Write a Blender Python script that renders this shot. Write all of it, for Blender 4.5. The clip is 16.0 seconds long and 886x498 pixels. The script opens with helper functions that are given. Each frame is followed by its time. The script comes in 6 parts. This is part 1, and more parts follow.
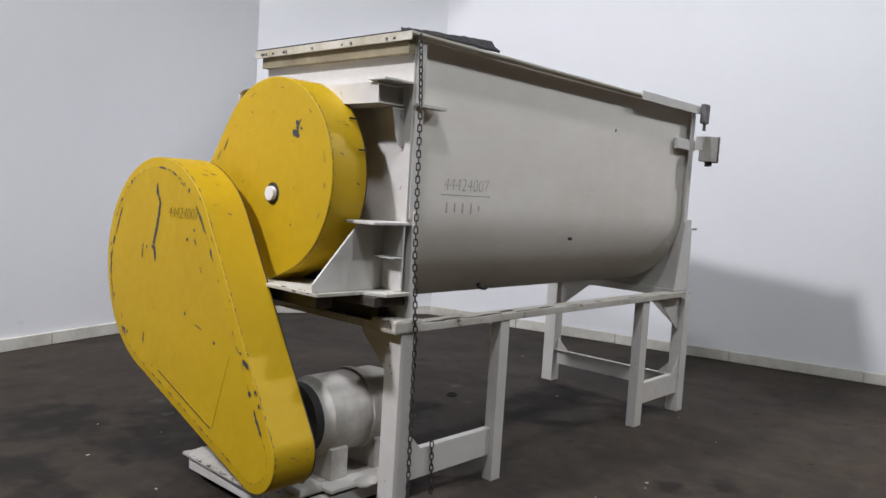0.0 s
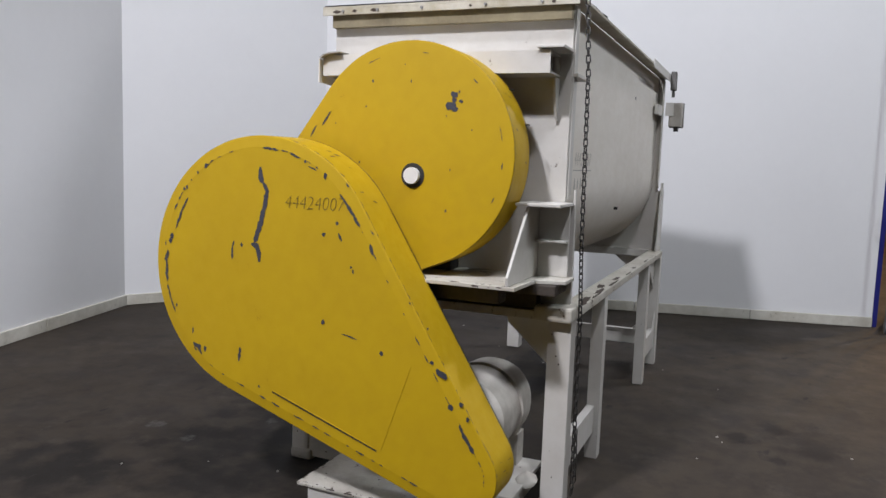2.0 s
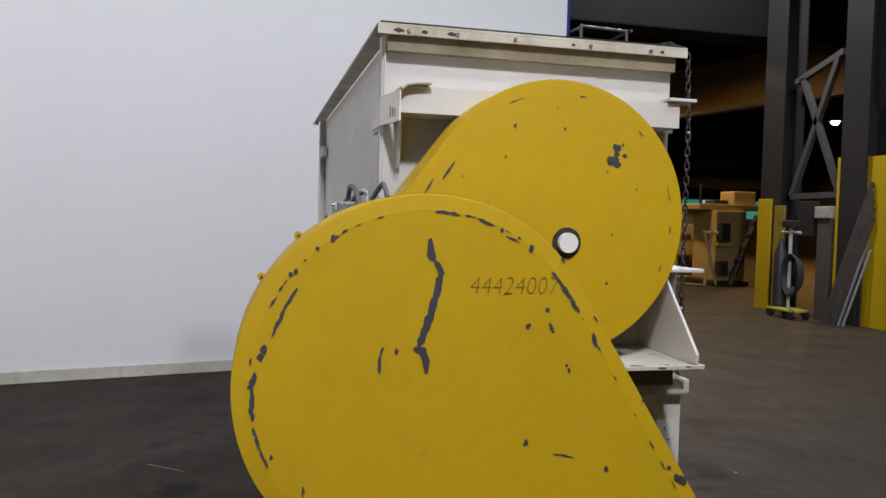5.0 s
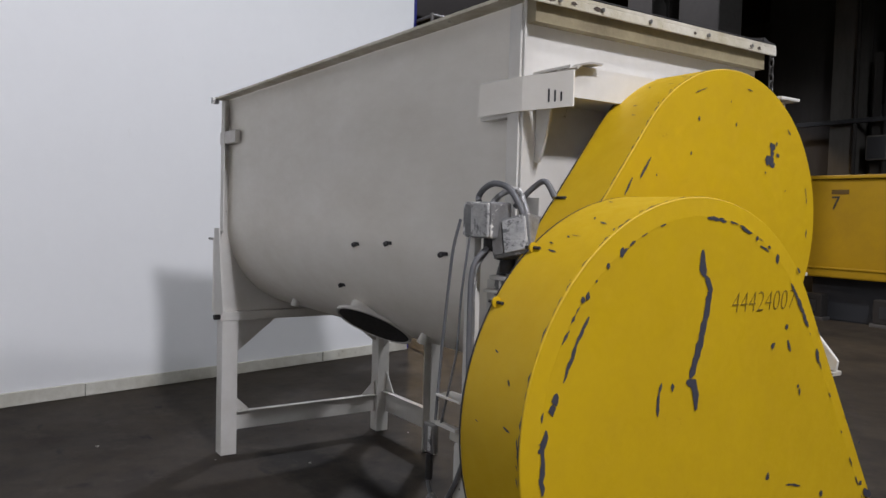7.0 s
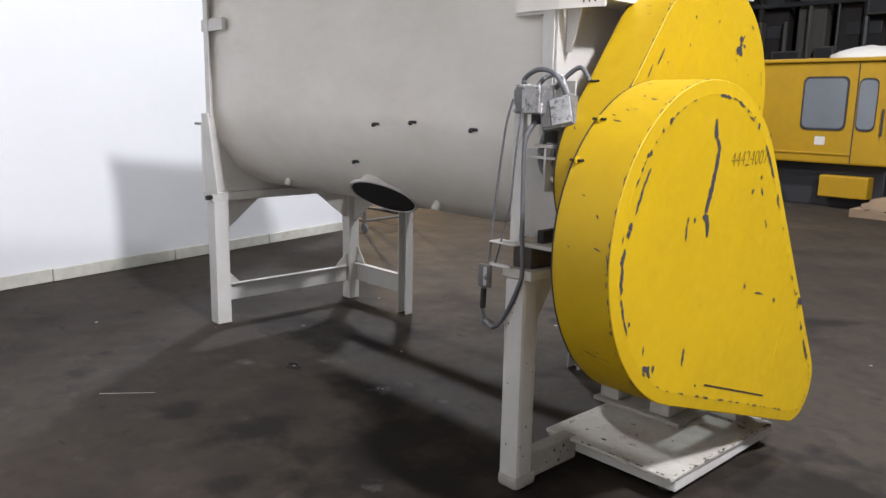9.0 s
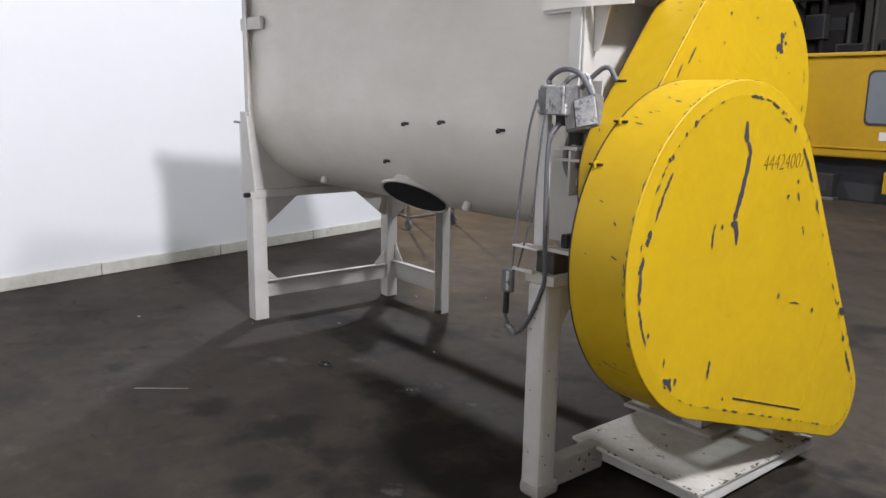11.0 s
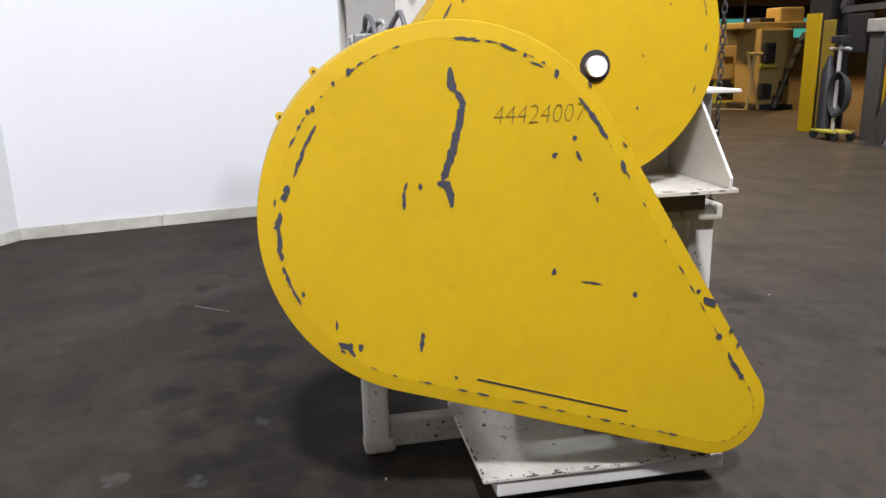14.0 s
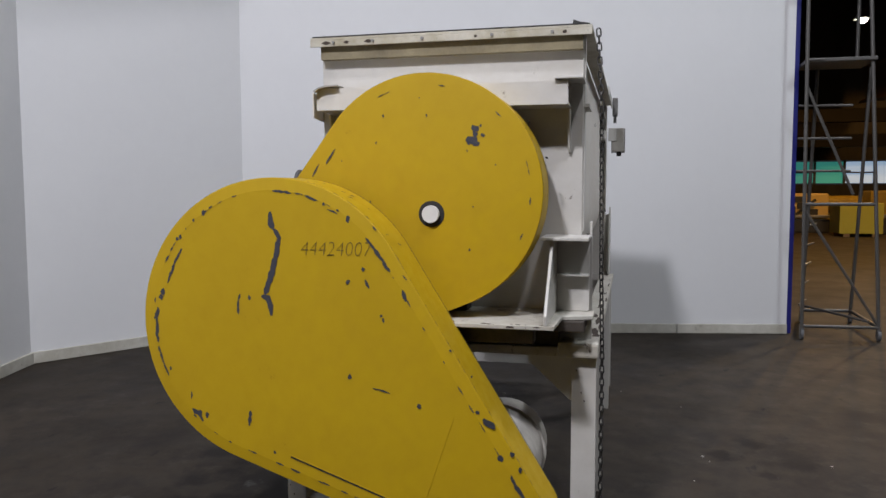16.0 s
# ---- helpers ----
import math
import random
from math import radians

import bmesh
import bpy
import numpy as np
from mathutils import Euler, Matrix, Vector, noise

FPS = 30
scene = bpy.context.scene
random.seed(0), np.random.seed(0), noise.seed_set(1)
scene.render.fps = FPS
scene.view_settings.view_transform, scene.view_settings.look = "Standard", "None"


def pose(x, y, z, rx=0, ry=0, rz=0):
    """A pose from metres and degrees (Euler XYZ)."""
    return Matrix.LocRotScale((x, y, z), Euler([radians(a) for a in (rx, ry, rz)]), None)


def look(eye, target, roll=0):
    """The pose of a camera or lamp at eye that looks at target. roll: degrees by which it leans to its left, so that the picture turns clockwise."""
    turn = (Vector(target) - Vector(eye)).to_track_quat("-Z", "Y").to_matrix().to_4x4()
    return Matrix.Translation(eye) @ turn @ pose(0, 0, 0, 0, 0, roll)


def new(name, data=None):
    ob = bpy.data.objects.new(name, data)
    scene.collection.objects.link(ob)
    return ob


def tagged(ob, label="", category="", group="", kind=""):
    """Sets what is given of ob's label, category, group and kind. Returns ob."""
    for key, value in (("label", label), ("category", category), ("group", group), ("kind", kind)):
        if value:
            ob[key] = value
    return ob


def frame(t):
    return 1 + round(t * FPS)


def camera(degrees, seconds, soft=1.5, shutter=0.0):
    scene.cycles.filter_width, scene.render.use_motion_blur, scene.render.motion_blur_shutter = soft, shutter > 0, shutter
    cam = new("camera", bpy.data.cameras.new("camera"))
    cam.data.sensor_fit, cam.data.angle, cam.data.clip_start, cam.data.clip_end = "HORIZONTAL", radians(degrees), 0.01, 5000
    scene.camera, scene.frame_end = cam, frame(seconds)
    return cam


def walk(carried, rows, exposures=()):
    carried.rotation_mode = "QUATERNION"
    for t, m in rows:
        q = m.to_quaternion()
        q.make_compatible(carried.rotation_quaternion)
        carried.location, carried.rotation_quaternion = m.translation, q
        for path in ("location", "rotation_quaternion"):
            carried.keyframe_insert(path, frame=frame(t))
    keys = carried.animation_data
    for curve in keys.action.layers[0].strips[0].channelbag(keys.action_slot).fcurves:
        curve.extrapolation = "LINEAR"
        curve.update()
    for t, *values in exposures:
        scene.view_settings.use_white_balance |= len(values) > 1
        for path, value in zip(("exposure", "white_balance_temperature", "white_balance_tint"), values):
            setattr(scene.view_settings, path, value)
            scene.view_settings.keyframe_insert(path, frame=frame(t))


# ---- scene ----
cam = camera(60.0, 16.0)
EXPOSURES = [(0.0, -0.15), (1.5, -0.29), (3.5, -0.14), (4.5, -0.31), (5.0, -0.47), (7.5, -0.36), (8.0, -0.01), (8.5, 0.33), (9.0, 0.44), (11.5, 0.34), (12.0, 1.09), (13.0, 1.04), (13.5, 0.72), (14.0, 0.34), (14.5, 0.03), (15.0, -0.13), (15.5, -0.25), (16.0, -0.62)]
PATH = [
    (0, (-2.386, -3.075, 1.517), (-0.916, -1.727, 1.368), 3.5),
    (0.5, (-2.607, -2.646, 1.505), (-1.042, -1.409, 1.361), 2.9),
    (1, (-2.824, -2.239, 1.519), (-1.162, -1.136, 1.365), 2.3),
    (1.5, (-2.95, -1.796, 1.539), (-1.198, -0.847, 1.363), 1.7),
    (2, (-3.139, -1.37, 1.518), (-1.309, -0.595, 1.294), 2.0),
    (2.5, (-3.185, -0.925, 1.473), (-1.301, -0.333, 1.16), 2.1),
    (3, (-3.242, -0.464, 1.464), (-1.319, -0.054, 1.099), 2.2),
    (3.5, (-3.244, -0.034, 1.469), (-1.278, 0.133, 1.142), 2.1),
    (4, (-3.112, 0.361, 1.509), (-1.128, 0.31, 1.26), 1.3),
    (4.5, (-2.965, 0.75, 1.535), (-0.986, 0.483, 1.418), 1.5),
    (5, (-2.693, 1.027, 1.54), (-0.751, 0.554, 1.454), 1.5),
    (5.2, (-2.584, 1.138, 1.555), (-0.656, 0.608, 1.495), 1.1),
    (7.3, (-1.706, 2.26, 1.536), (-0.127, 1.04, 1.414), 1.3),
    (7.5, (-1.707, 2.375, 1.523), (-0.18, 1.092, 1.373), 1.1),
    (8, (-1.723, 2.637, 1.53), (-0.273, 1.293, 1.225), 1.3),
    (8.5, (-1.695, 2.861, 1.51), (-0.314, 1.453, 1.176), 1.6),
    (9, (-1.801, 2.924, 1.505), (-0.366, 1.582, 1.135), 1.1),
    (9.2, (-1.845, 2.929, 1.509), (-0.408, 1.591, 1.131), 1.0),
    (11.3, (-1.837, 2.715, 1.532), (-0.289, 1.52, 1.114), 1.6),
    (11.5, (-1.834, 2.632, 1.524), (-0.317, 1.455, 0.966), 2.5),
    (12, (-1.903, 2.32, 1.497), (-0.444, 1.166, 0.764), 3.2),
    (12.5, (-2.053, 2.019, 1.509), (-0.521, 0.986, 0.743), 2.8),
    (13, (-2.199, 1.67, 1.515), (-0.589, 0.774, 0.737), 1.9),
    (13.3, (-2.36, 1.438, 1.502), (-0.634, 0.698, 0.814), 0.5),
    (13.5, (-2.467, 1.337, 1.523), (-0.665, 0.749, 0.886), -0.8),
    (14, (-2.66, 0.985, 1.518), (-0.759, 0.614, 1.019), -1.3),
    (14.5, (-2.858, 0.584, 1.53), (-0.899, 0.437, 1.153), -0.9),
    (15, (-3.041, 0.202, 1.526), (-1.062, 0.264, 1.244), -0.1),
    (15.5, (-3.085, -0.245, 1.549), (-1.118, 0.047, 1.343), 0.2),
    (16, (-3.171, -0.762, 1.555), (-1.234, -0.287, 1.401), -0.1),
]
walk(cam, [(t, look(eye, target, roll)) for t, eye, target, roll in PATH], exposures=EXPOSURES)

# ---- light ----
world = bpy.data.worlds.new("hall_air")
world.use_nodes = True
world.node_tree.nodes["Background"].inputs["Color"].default_value = (0.6, 0.66, 0.8, 1)
world.node_tree.nodes["Background"].inputs["Strength"].default_value = 0.05
scene.world = world


def lamp_light(name, place, watts, colour, radius, spot=None, aim=None):
    """A point lamp, or a spot of so many degrees that shines at aim."""
    data = bpy.data.lights.new(name, "SPOT" if spot else "POINT")
    data.energy, data.color, data.shadow_soft_size = watts, colour, radius
    ob = new(name, data)
    if spot:
        data.spot_size, data.spot_blend = radians(spot), 0.25
        ob.matrix_world = look(place, aim)
    else:
        ob.location = place
    return ob


WHITE = (0.985, 0.99, 1.09)
COOL = (0.84, 0.93, 1.0)
SODIUM = (1.0, 0.5, 0.12)
AMBER = (1.0, 0.70, 0.36)
# First two follow the cast shadows; the cool one is added unseen fill.
BAY_LAMPS = [(-5.5, 1.2, 7.8, 2950, WHITE, 0.32), (-3.0, -2.6, 8.6, 1050, WHITE, 0.3), (-0.4, -5.7, 8.2, 850, COOL, 0.3)]
# White and amber lamps are unseen fill; the sodium ones hang in view.
HALL_LAMPS = [(7.9, -5.6, 8.4, 1750, WHITE, 0.3), (14.0, -7.5, 7.2, 1500, AMBER, 0.2), (23.2, -7.54, 6.75, 1600, SODIUM, 0.2), (22.95, -20.8, 5.6, 1700, SODIUM, 0.2), (27.9, -11.7, 6.75, 800, SODIUM, 0.2)]
for x, y, z, w, c, r in BAY_LAMPS:
    lamp_light("lamp_light", (x, y, z - 0.15 - r), w, c, r, 164, (x, y, 0))
for x, y, z, w, c, r in HALL_LAMPS:
    lamp_light("lamp_light", (x, y, z - 0.15 - r), w, c, r, 140 if c is WHITE else 164, (x, y, 0))


# ---- materials ----
def nodes_of(name):
    m = bpy.data.materials.new(name)
    m.use_nodes = True
    t = m.node_tree
    return m, t.nodes, t.links, t.nodes["Principled BSDF"]


def noise_node(n, l, scale, detail=6.0, rough=0.6, stretch=None):
    tc = n.new("ShaderNodeTexCoord")
    tex = n.new("ShaderNodeTexNoise")
    tex.inputs["Scale"].default_value, tex.inputs["Detail"].default_value, tex.inputs["Roughness"].default_value = scale, detail, rough
    if stretch:
        mp = n.new("ShaderNodeMapping")
        mp.inputs["Scale"].default_value = stretch
        l.new(tc.outputs["Object"], mp.inputs["Vector"])
        l.new(mp.outputs["Vector"], tex.inputs["Vector"])
    else:
        l.new(tc.outputs["Object"], tex.inputs["Vector"])
    return tex.outputs["Fac"]


def ramp(n, l, source, a, b):
    r = n.new("ShaderNodeMapRange")
    r.inputs["From Min"].default_value, r.inputs["From Max"].default_value = a, b
    l.new(source, r.inputs["Value"])
    return r.outputs["Result"]


def mix(n, l, fac, a, b):
    m = n.new("ShaderNodeMix")
    m.data_type = "RGBA"
    if isinstance(fac, float):
        m.inputs[0].default_value = fac
    else:
        l.new(fac, m.inputs[0])
    for socket, v in ((m.inputs[6], a), (m.inputs[7], b)):
        if isinstance(v, tuple):
            socket.default_value = (*v, 1)
        else:
            l.new(v, socket)
    return m.outputs[2]


def surface(name, base, rough=0.5, metal=0.0, dark=None, amount=0.35, large=1.2, fine=40.0, bump=0.15, wear=None, wear_at=0.68, wear_scale=6.0, stretch=None, spec=0.5):
    """Paint, concrete or metal: the base colour drifting to a darker one at two scales, worn spots of a third colour, uneven gloss and a fine relief."""
    m, n, l, p = nodes_of(name)
    dark = dark or tuple(c * 0.7 for c in base)
    big = ramp(n, l, noise_node(n, l, large, 5.0, 0.6, stretch), 0.35, 0.75)
    small = ramp(n, l, noise_node(n, l, fine, 4.0, 0.7, stretch), 0.3, 0.8)
    f = n.new("ShaderNodeMath")
    f.operation = "MULTIPLY_ADD"
    l.new(small, f.inputs[0])
    f.inputs[1].default_value = 0.4
    l.new(big, f.inputs[2])
    g = n.new("ShaderNodeMath")
    g.operation = "MULTIPLY"
    g.use_clamp = True
    l.new(f.outputs[0], g.inputs[0])
    g.inputs[1].default_value = amount
    colour = mix(n, l, g.outputs[0], base, dark)
    if wear:
        spots = ramp(n, l, noise_node(n, l, wear_scale, 8.0, 0.75), wear_at, wear_at + 0.05)
        colour = mix(n, l, spots, colour, wear)
    l.new(colour, p.inputs["Base Color"])
    rr = n.new("ShaderNodeMapRange")
    rr.inputs["To Min"].default_value, rr.inputs["To Max"].default_value = max(rough - 0.1, 0.03), min(rough + 0.15, 1)
    l.new(small, rr.inputs["Value"])
    l.new(rr.outputs["Result"], p.inputs["Roughness"])
    p.inputs["Metallic"].default_value = metal
    p.inputs["Specular IOR Level"].default_value = spec
    if bump:
        b = n.new("ShaderNodeBump")
        b.inputs["Strength"].default_value, b.inputs["Distance"].default_value = bump, 0.004
        l.new(small, b.inputs["Height"])
        l.new(b.outputs["Normal"], p.inputs["Normal"])
    return m


# Ragged dark blots: oil stains, plus shade painted round the base and guard.
STAINS_AND_SHADE = [(-0.75, -0.15, 0.42), (-1.15, 0.45, 0.34), (-0.35, 1.0, 0.34), (-0.6, 1.7, 0.4), (-1.0, 1.0, 0.25), (0.6, 1.05, 0.4), (-1.5, 0.0, 0.3), (0.68, 0.8, 0.45), (1.2, 0.55, 0.3), (0.3, 1.0, 0.35), (0.0, 1.2, 0.25), (0.15, 0.55, 0.3), (-0.1, 0.75, 0.25), (0.4, 1.5, 0.15), (0.1, 1.4, 0.16), (1.28, 1.27, 0.2), (2.0, 0.0, 0.3), (2.6, 0.2, 0.25), (-0.67, 0.13, 0.18), (-0.95, 0.03, 0.22), (-1.12, 0.0, 0.14), (-0.57, 0.8, 0.1), (2.53, 1.65, 0.1), (2.79, 1.38, 0.07), (1.7, 1.42, 0.11), (0.84, 1.59, 0.1), (0.3, -2.3, 0.22), (0.38, -1.95, 0.12), (0.23, -2.8, 0.2), (-0.36, 0.47, 0.1), (1.51, -1.29, 0.1), (1.45, -1.72, 0.15), (1.76, -1.47, 0.1), (1.2, -1.5, 0.09)]

SCUFFS = [(1.24, 0.5, 0.13), (1.26, 0.33, 0.12), (1.81, 0.45, 0.12), (0.12, 1.68, 0.10), (-0.38, 1.24, 0.08), (0.43, 1.16, 0.10), (0.0, 1.42, 0.08), (2.1, 0.82, 0.12), (0.9, 0.3, 0.12), (2.17, 0.11, 0.09), (0.6, 0.45, 0.10), (10.5, -5.8, 0.6), (9.25, -6.1, 0.5), (8.2, -6.5, 0.45), (16.8, -9.6, 0.4)]


def floor_material():
    """Worn dark concrete: broad clouds, oil stains and painted shade in ragged blots, dark streaks and pale scuffs."""
    m, n, l, p = nodes_of("dark_concrete")
    tc = n.new("ShaderNodeTexCoord")
    c = mix(n, l, ramp(n, l, noise_node(n, l, 0.35, 4.0, 0.55), 0.3, 0.7), (0.0300, 0.0228, 0.0160), (0.0480, 0.0377, 0.0270))
    c = mix(n, l, ramp(n, l, noise_node(n, l, 1.5, 7.0, 0.66), 0.48, 0.66), c, (0.023, 0.018, 0.0145))
    c = mix(n, l, ramp(n, l, noise_node(n, l, 3.3, 5.0, 0.5, (1.0, 2.2, 1.0)), 0.66, 0.73), c, (0.011, 0.010, 0.0095))
    c = mix(n, l, ramp(n, l, noise_node(n, l, 8.0, 5.0, 0.6), 0.48, 0.8), c, (0.022, 0.018, 0.015))
    c = mix(n, l, ramp(n, l, noise_node(n, l, 4.2, 8.0, 0.7, (1.0, 1.0, 1.0)), 0.55, 0.86), c, (0.070, 0.058, 0.047))
    warp = n.new("ShaderNodeTexNoise")
    warp.inputs["Scale"].default_value, warp.inputs["Detail"].default_value, warp.inputs["Roughness"].default_value = 4.5, 9.0, 0.62
    l.new(tc.outputs["Object"], warp.inputs["Vector"])

    def blots(places, swing):
        """How deep a point lies inside any of the places, with ragged borders."""
        total = None
        for x, y, r in places:
            d = n.new("ShaderNodeVectorMath")
            d.operation = "DISTANCE"
            l.new(tc.outputs["Object"], d.inputs[0])
            d.inputs[1].default_value = (x, y, 0)
            k = n.new("ShaderNodeMath")
            k.operation = "MULTIPLY_ADD"
            l.new(d.outputs["Value"], k.inputs[0])
            k.inputs[1].default_value, k.inputs[2].default_value = -1.0 / r, 1.0
            if total is None:
                total = k.outputs[0]
            else:
                t = n.new("ShaderNodeMath")
                t.operation = "SMOOTH_MAX"
                l.new(total, t.inputs[0])
                l.new(k.outputs[0], t.inputs[1])
                t.inputs[2].default_value = 0.3
                total = t.outputs[0]
        w = n.new("ShaderNodeMath")
        w.operation = "MULTIPLY_ADD"
        l.new(warp.outputs["Fac"], w.inputs[0])
        w.inputs[1].default_value = swing
        l.new(total, w.inputs[2])
        return w.outputs[0]

    c = mix(n, l, ramp(n, l, blots(STAINS_AND_SHADE, 4.2), 2.0, 2.75), c, (0.0135, 0.0108, 0.0086))
    c = mix(n, l, ramp(n, l, blots(SCUFFS, 7.0), 4.3, 5.3), c, (0.088, 0.083, 0.077))
    c = mix(n, l, ramp(n, l, noise_node(n, l, 9.0, 8.0, 0.75, (0.35, 1.6, 1.0)), 0.65, 0.78), c, (0.105, 0.10, 0.094))
    c = mix(n, l, ramp(n, l, noise_node(n, l, 60.0, 4.0, 0.8), 0.55, 1.2), c, (0.042, 0.036, 0.031))
    l.new(c, p.inputs["Base Color"])
    rr = n.new("ShaderNodeMapRange")
    rr.inputs["To Min"].default_value, rr.inputs["To Max"].default_value = 0.55, 0.9
    p.inputs["Specular IOR Level"].default_value = 0.22
    l.new(noise_node(n, l, 2.2, 6.0, 0.6), rr.inputs["Value"])
    l.new(rr.outputs["Result"], p.inputs["Roughness"])
    b = n.new("ShaderNodeBump")
    b.inputs["Strength"].default_value, b.inputs["Distance"].default_value = 0.03, 0.004
    l.new(noise_node(n, l, 45.0, 6.0, 0.7), b.inputs["Height"])
    l.new(b.outputs["Normal"], p.inputs["Normal"])
    return m


def glow(name, colour, strength):
    m, n, l, p = nodes_of(name)
    p.inputs["Base Color"].default_value = (*colour, 1)
    p.inputs["Emission Color"].default_value = (*colour, 1)
    p.inputs["Emission Strength"].default_value = strength
    return m


FLOOR = floor_material()
YELLOW = surface("yellow_paint", (0.525, 0.338, 0.006), 0.56, dark=(0.42, 0.256, 0.006), amount=0.45, large=2.2, fine=18, bump=0.08, spec=0.3, wear=(0.36, 0.215, 0.006), wear_at=0.66, wear_scale=4.5)
CREAM = surface("cream_paint", (0.63, 0.61, 0.57), 0.5, dark=(0.46, 0.43, 0.375), amount=0.5, large=3.0, fine=22, bump=0.07, wear=(0.19, 0.165, 0.135), wear_at=0.655, wear_scale=13)
TROUGH = surface("trough_paint", (0.79, 0.75, 0.68), 0.5, dark=(0.62, 0.57, 0.485), amount=0.6, large=1.7, fine=14, bump=0.1, wear=(0.44, 0.39, 0.31), wear_at=0.70, wear_scale=4.0, stretch=(0.55, 1, 1.3))
RUSTY = surface("chipped_cream_paint", (0.56, 0.54, 0.48), 0.6, dark=(0.32, 0.28, 0.21), amount=0.6, large=5.0, fine=30, bump=0.4, wear=(0.10, 0.075, 0.055), wear_at=0.59, wear_scale=13)
RIM = surface("dirty_rim_paint", (0.58, 0.55, 0.47), 0.6, dark=(0.30, 0.25, 0.14), amount=0.75, large=6.0, fine=35, bump=0.4, wear=(0.15, 0.125, 0.10), wear_at=0.63, wear_scale=16)
OLIVE = surface("olive_grime_and_shade", (0.33, 0.28, 0.17), 0.7, dark=(0.16, 0.13, 0.08), amount=0.8, large=5.0, fine=30, bump=0.2)
GRIMY = surface("grimy_cream_paint", (0.46, 0.435, 0.39), 0.55, dark=(0.25, 0.225, 0.185), amount=0.8, large=5.0, fine=25, bump=0.3, wear=(0.14, 0.12, 0.10), wear_at=0.66, wear_scale=9)
MOTORPAINT = surface("grimy_motor_paint", (0.56, 0.535, 0.485), 0.55, dark=(0.30, 0.275, 0.235), amount=0.7, large=6.0, fine=25, bump=0.3, wear=(0.14, 0.12, 0.10), wear_at=0.66, wear_scale=9)
DEEP_YELLOW = surface("deep_yellow_machine_paint", (0.40, 0.228, 0.005), 0.45, dark=(0.27, 0.15, 0.008), amount=0.5, large=1.6, fine=14, bump=0.08, wear=(0.12, 0.075, 0.02), wear_at=0.70, wear_scale=5)
DULL_YELLOW = surface("dirty_yellow_paint", (0.33, 0.225, 0.015), 0.6, dark=(0.16, 0.11, 0.02), amount=0.8, large=3.0, fine=20, bump=0.2, wear=(0.05, 0.045, 0.03), wear_at=0.62, wear_scale=9)
DARK_BROWN = surface("dark_brown_steel", (0.075, 0.06, 0.048), 0.6, dark=(0.03, 0.025, 0.02), amount=0.8, large=8.0, fine=40, bump=0.4)
PRIMER = surface("bare_primer", (0.047, 0.047, 0.062), 0.6, amount=0.5, large=20, fine=80, bump=0.3)
OXIDE = surface("dark_rust", (0.06, 0.042, 0.03), 0.8, amount=0.6, large=20, fine=70, bump=0.3)
GRIME = surface("black_grime", (0.022, 0.02, 0.02), 0.7, amount=0.4, large=8, fine=60)
STEEL = surface("dull_steel", (0.30, 0.29, 0.28), 0.45, 0.85, amount=0.5, large=12, fine=60, bump=0.2)
CHAIN = surface("dark_chain_steel", (0.085, 0.08, 0.075), 0.45, 0.7, amount=0.5, large=30, fine=90)
ZINC = surface("weathered_zinc", (0.27, 0.265, 0.26), 0.5, 0.3, dark=(0.10, 0.10, 0.10), amount=0.8, large=14, fine=50, bump=0.3, wear=(0.72, 0.70, 0.67), wear_at=0.55, wear_scale=16)
FLAKED = surface("flaking_white_paint", (0.55, 0.54, 0.52), 0.6, dark=(0.2, 0.2, 0.2), amount=0.8, large=16, fine=60, bump=0.4, wear=(0.13, 0.13, 0.13), wear_at=0.54, wear_scale=24)
DIRTY_STEEL = surface("dirty_grey_steel", (0.17, 0.163, 0.155), 0.6, 0.2, dark=(0.07, 0.065, 0.06), amount=0.7, large=14, fine=50, bump=0.3)
RUBBER = surface("grey_cable_jacket", (0.115, 0.115, 0.12), 0.55, amount=0.4, large=20, fine=80)
WALL = surface("white_wall_paint", (0.775, 0.775, 0.775), 0.6, dark=(0.68, 0.675, 0.68), amount=0.3, large=0.7, fine=9, bump=0.06, wear=(0.70, 0.695, 0.68), wear_at=0.67, wear_scale=1.3)
CURB = surface("scuffed_curb_paint", (0.66, 0.64, 0.57), 0.7, dark=(0.36, 0.33, 0.26), amount=0.75, large=2.6, fine=16, bump=0.3, wear=(0.16, 0.14, 0.12), wear_at=0.635, wear_scale=8)
BLUE = surface("blue_paint", (0.012, 0.015, 0.17), 0.5)
INK = surface("marker_ink", (0.17, 0.112, 0.014), 0.6, amount=0.3, bump=0)
PENCIL = surface("faded_marker_ink", (0.43, 0.41, 0.375), 0.6, amount=0.5, large=15, bump=0)
WHITE_CAP = surface("white_shaft_end", (0.78, 0.77, 0.74), 0.5, amount=0.2)
MEMBRANE = surface("black_rubber_sheet", (0.03, 0.028, 0.027), 0.6, amount=0.5, large=8, fine=40, bump=0.3)
DEBRIS = surface("pale_debris", (0.34, 0.32, 0.29), 0.8, amount=0.4)
# Hall steel colours are kept extra dark to stand in for low light.
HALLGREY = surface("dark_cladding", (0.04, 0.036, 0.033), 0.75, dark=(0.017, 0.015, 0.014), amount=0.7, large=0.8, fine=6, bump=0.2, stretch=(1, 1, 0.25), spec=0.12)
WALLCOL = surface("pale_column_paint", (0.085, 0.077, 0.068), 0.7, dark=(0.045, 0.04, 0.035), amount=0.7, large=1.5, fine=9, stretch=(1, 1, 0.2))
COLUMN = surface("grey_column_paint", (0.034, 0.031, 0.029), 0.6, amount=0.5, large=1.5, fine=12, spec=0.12)
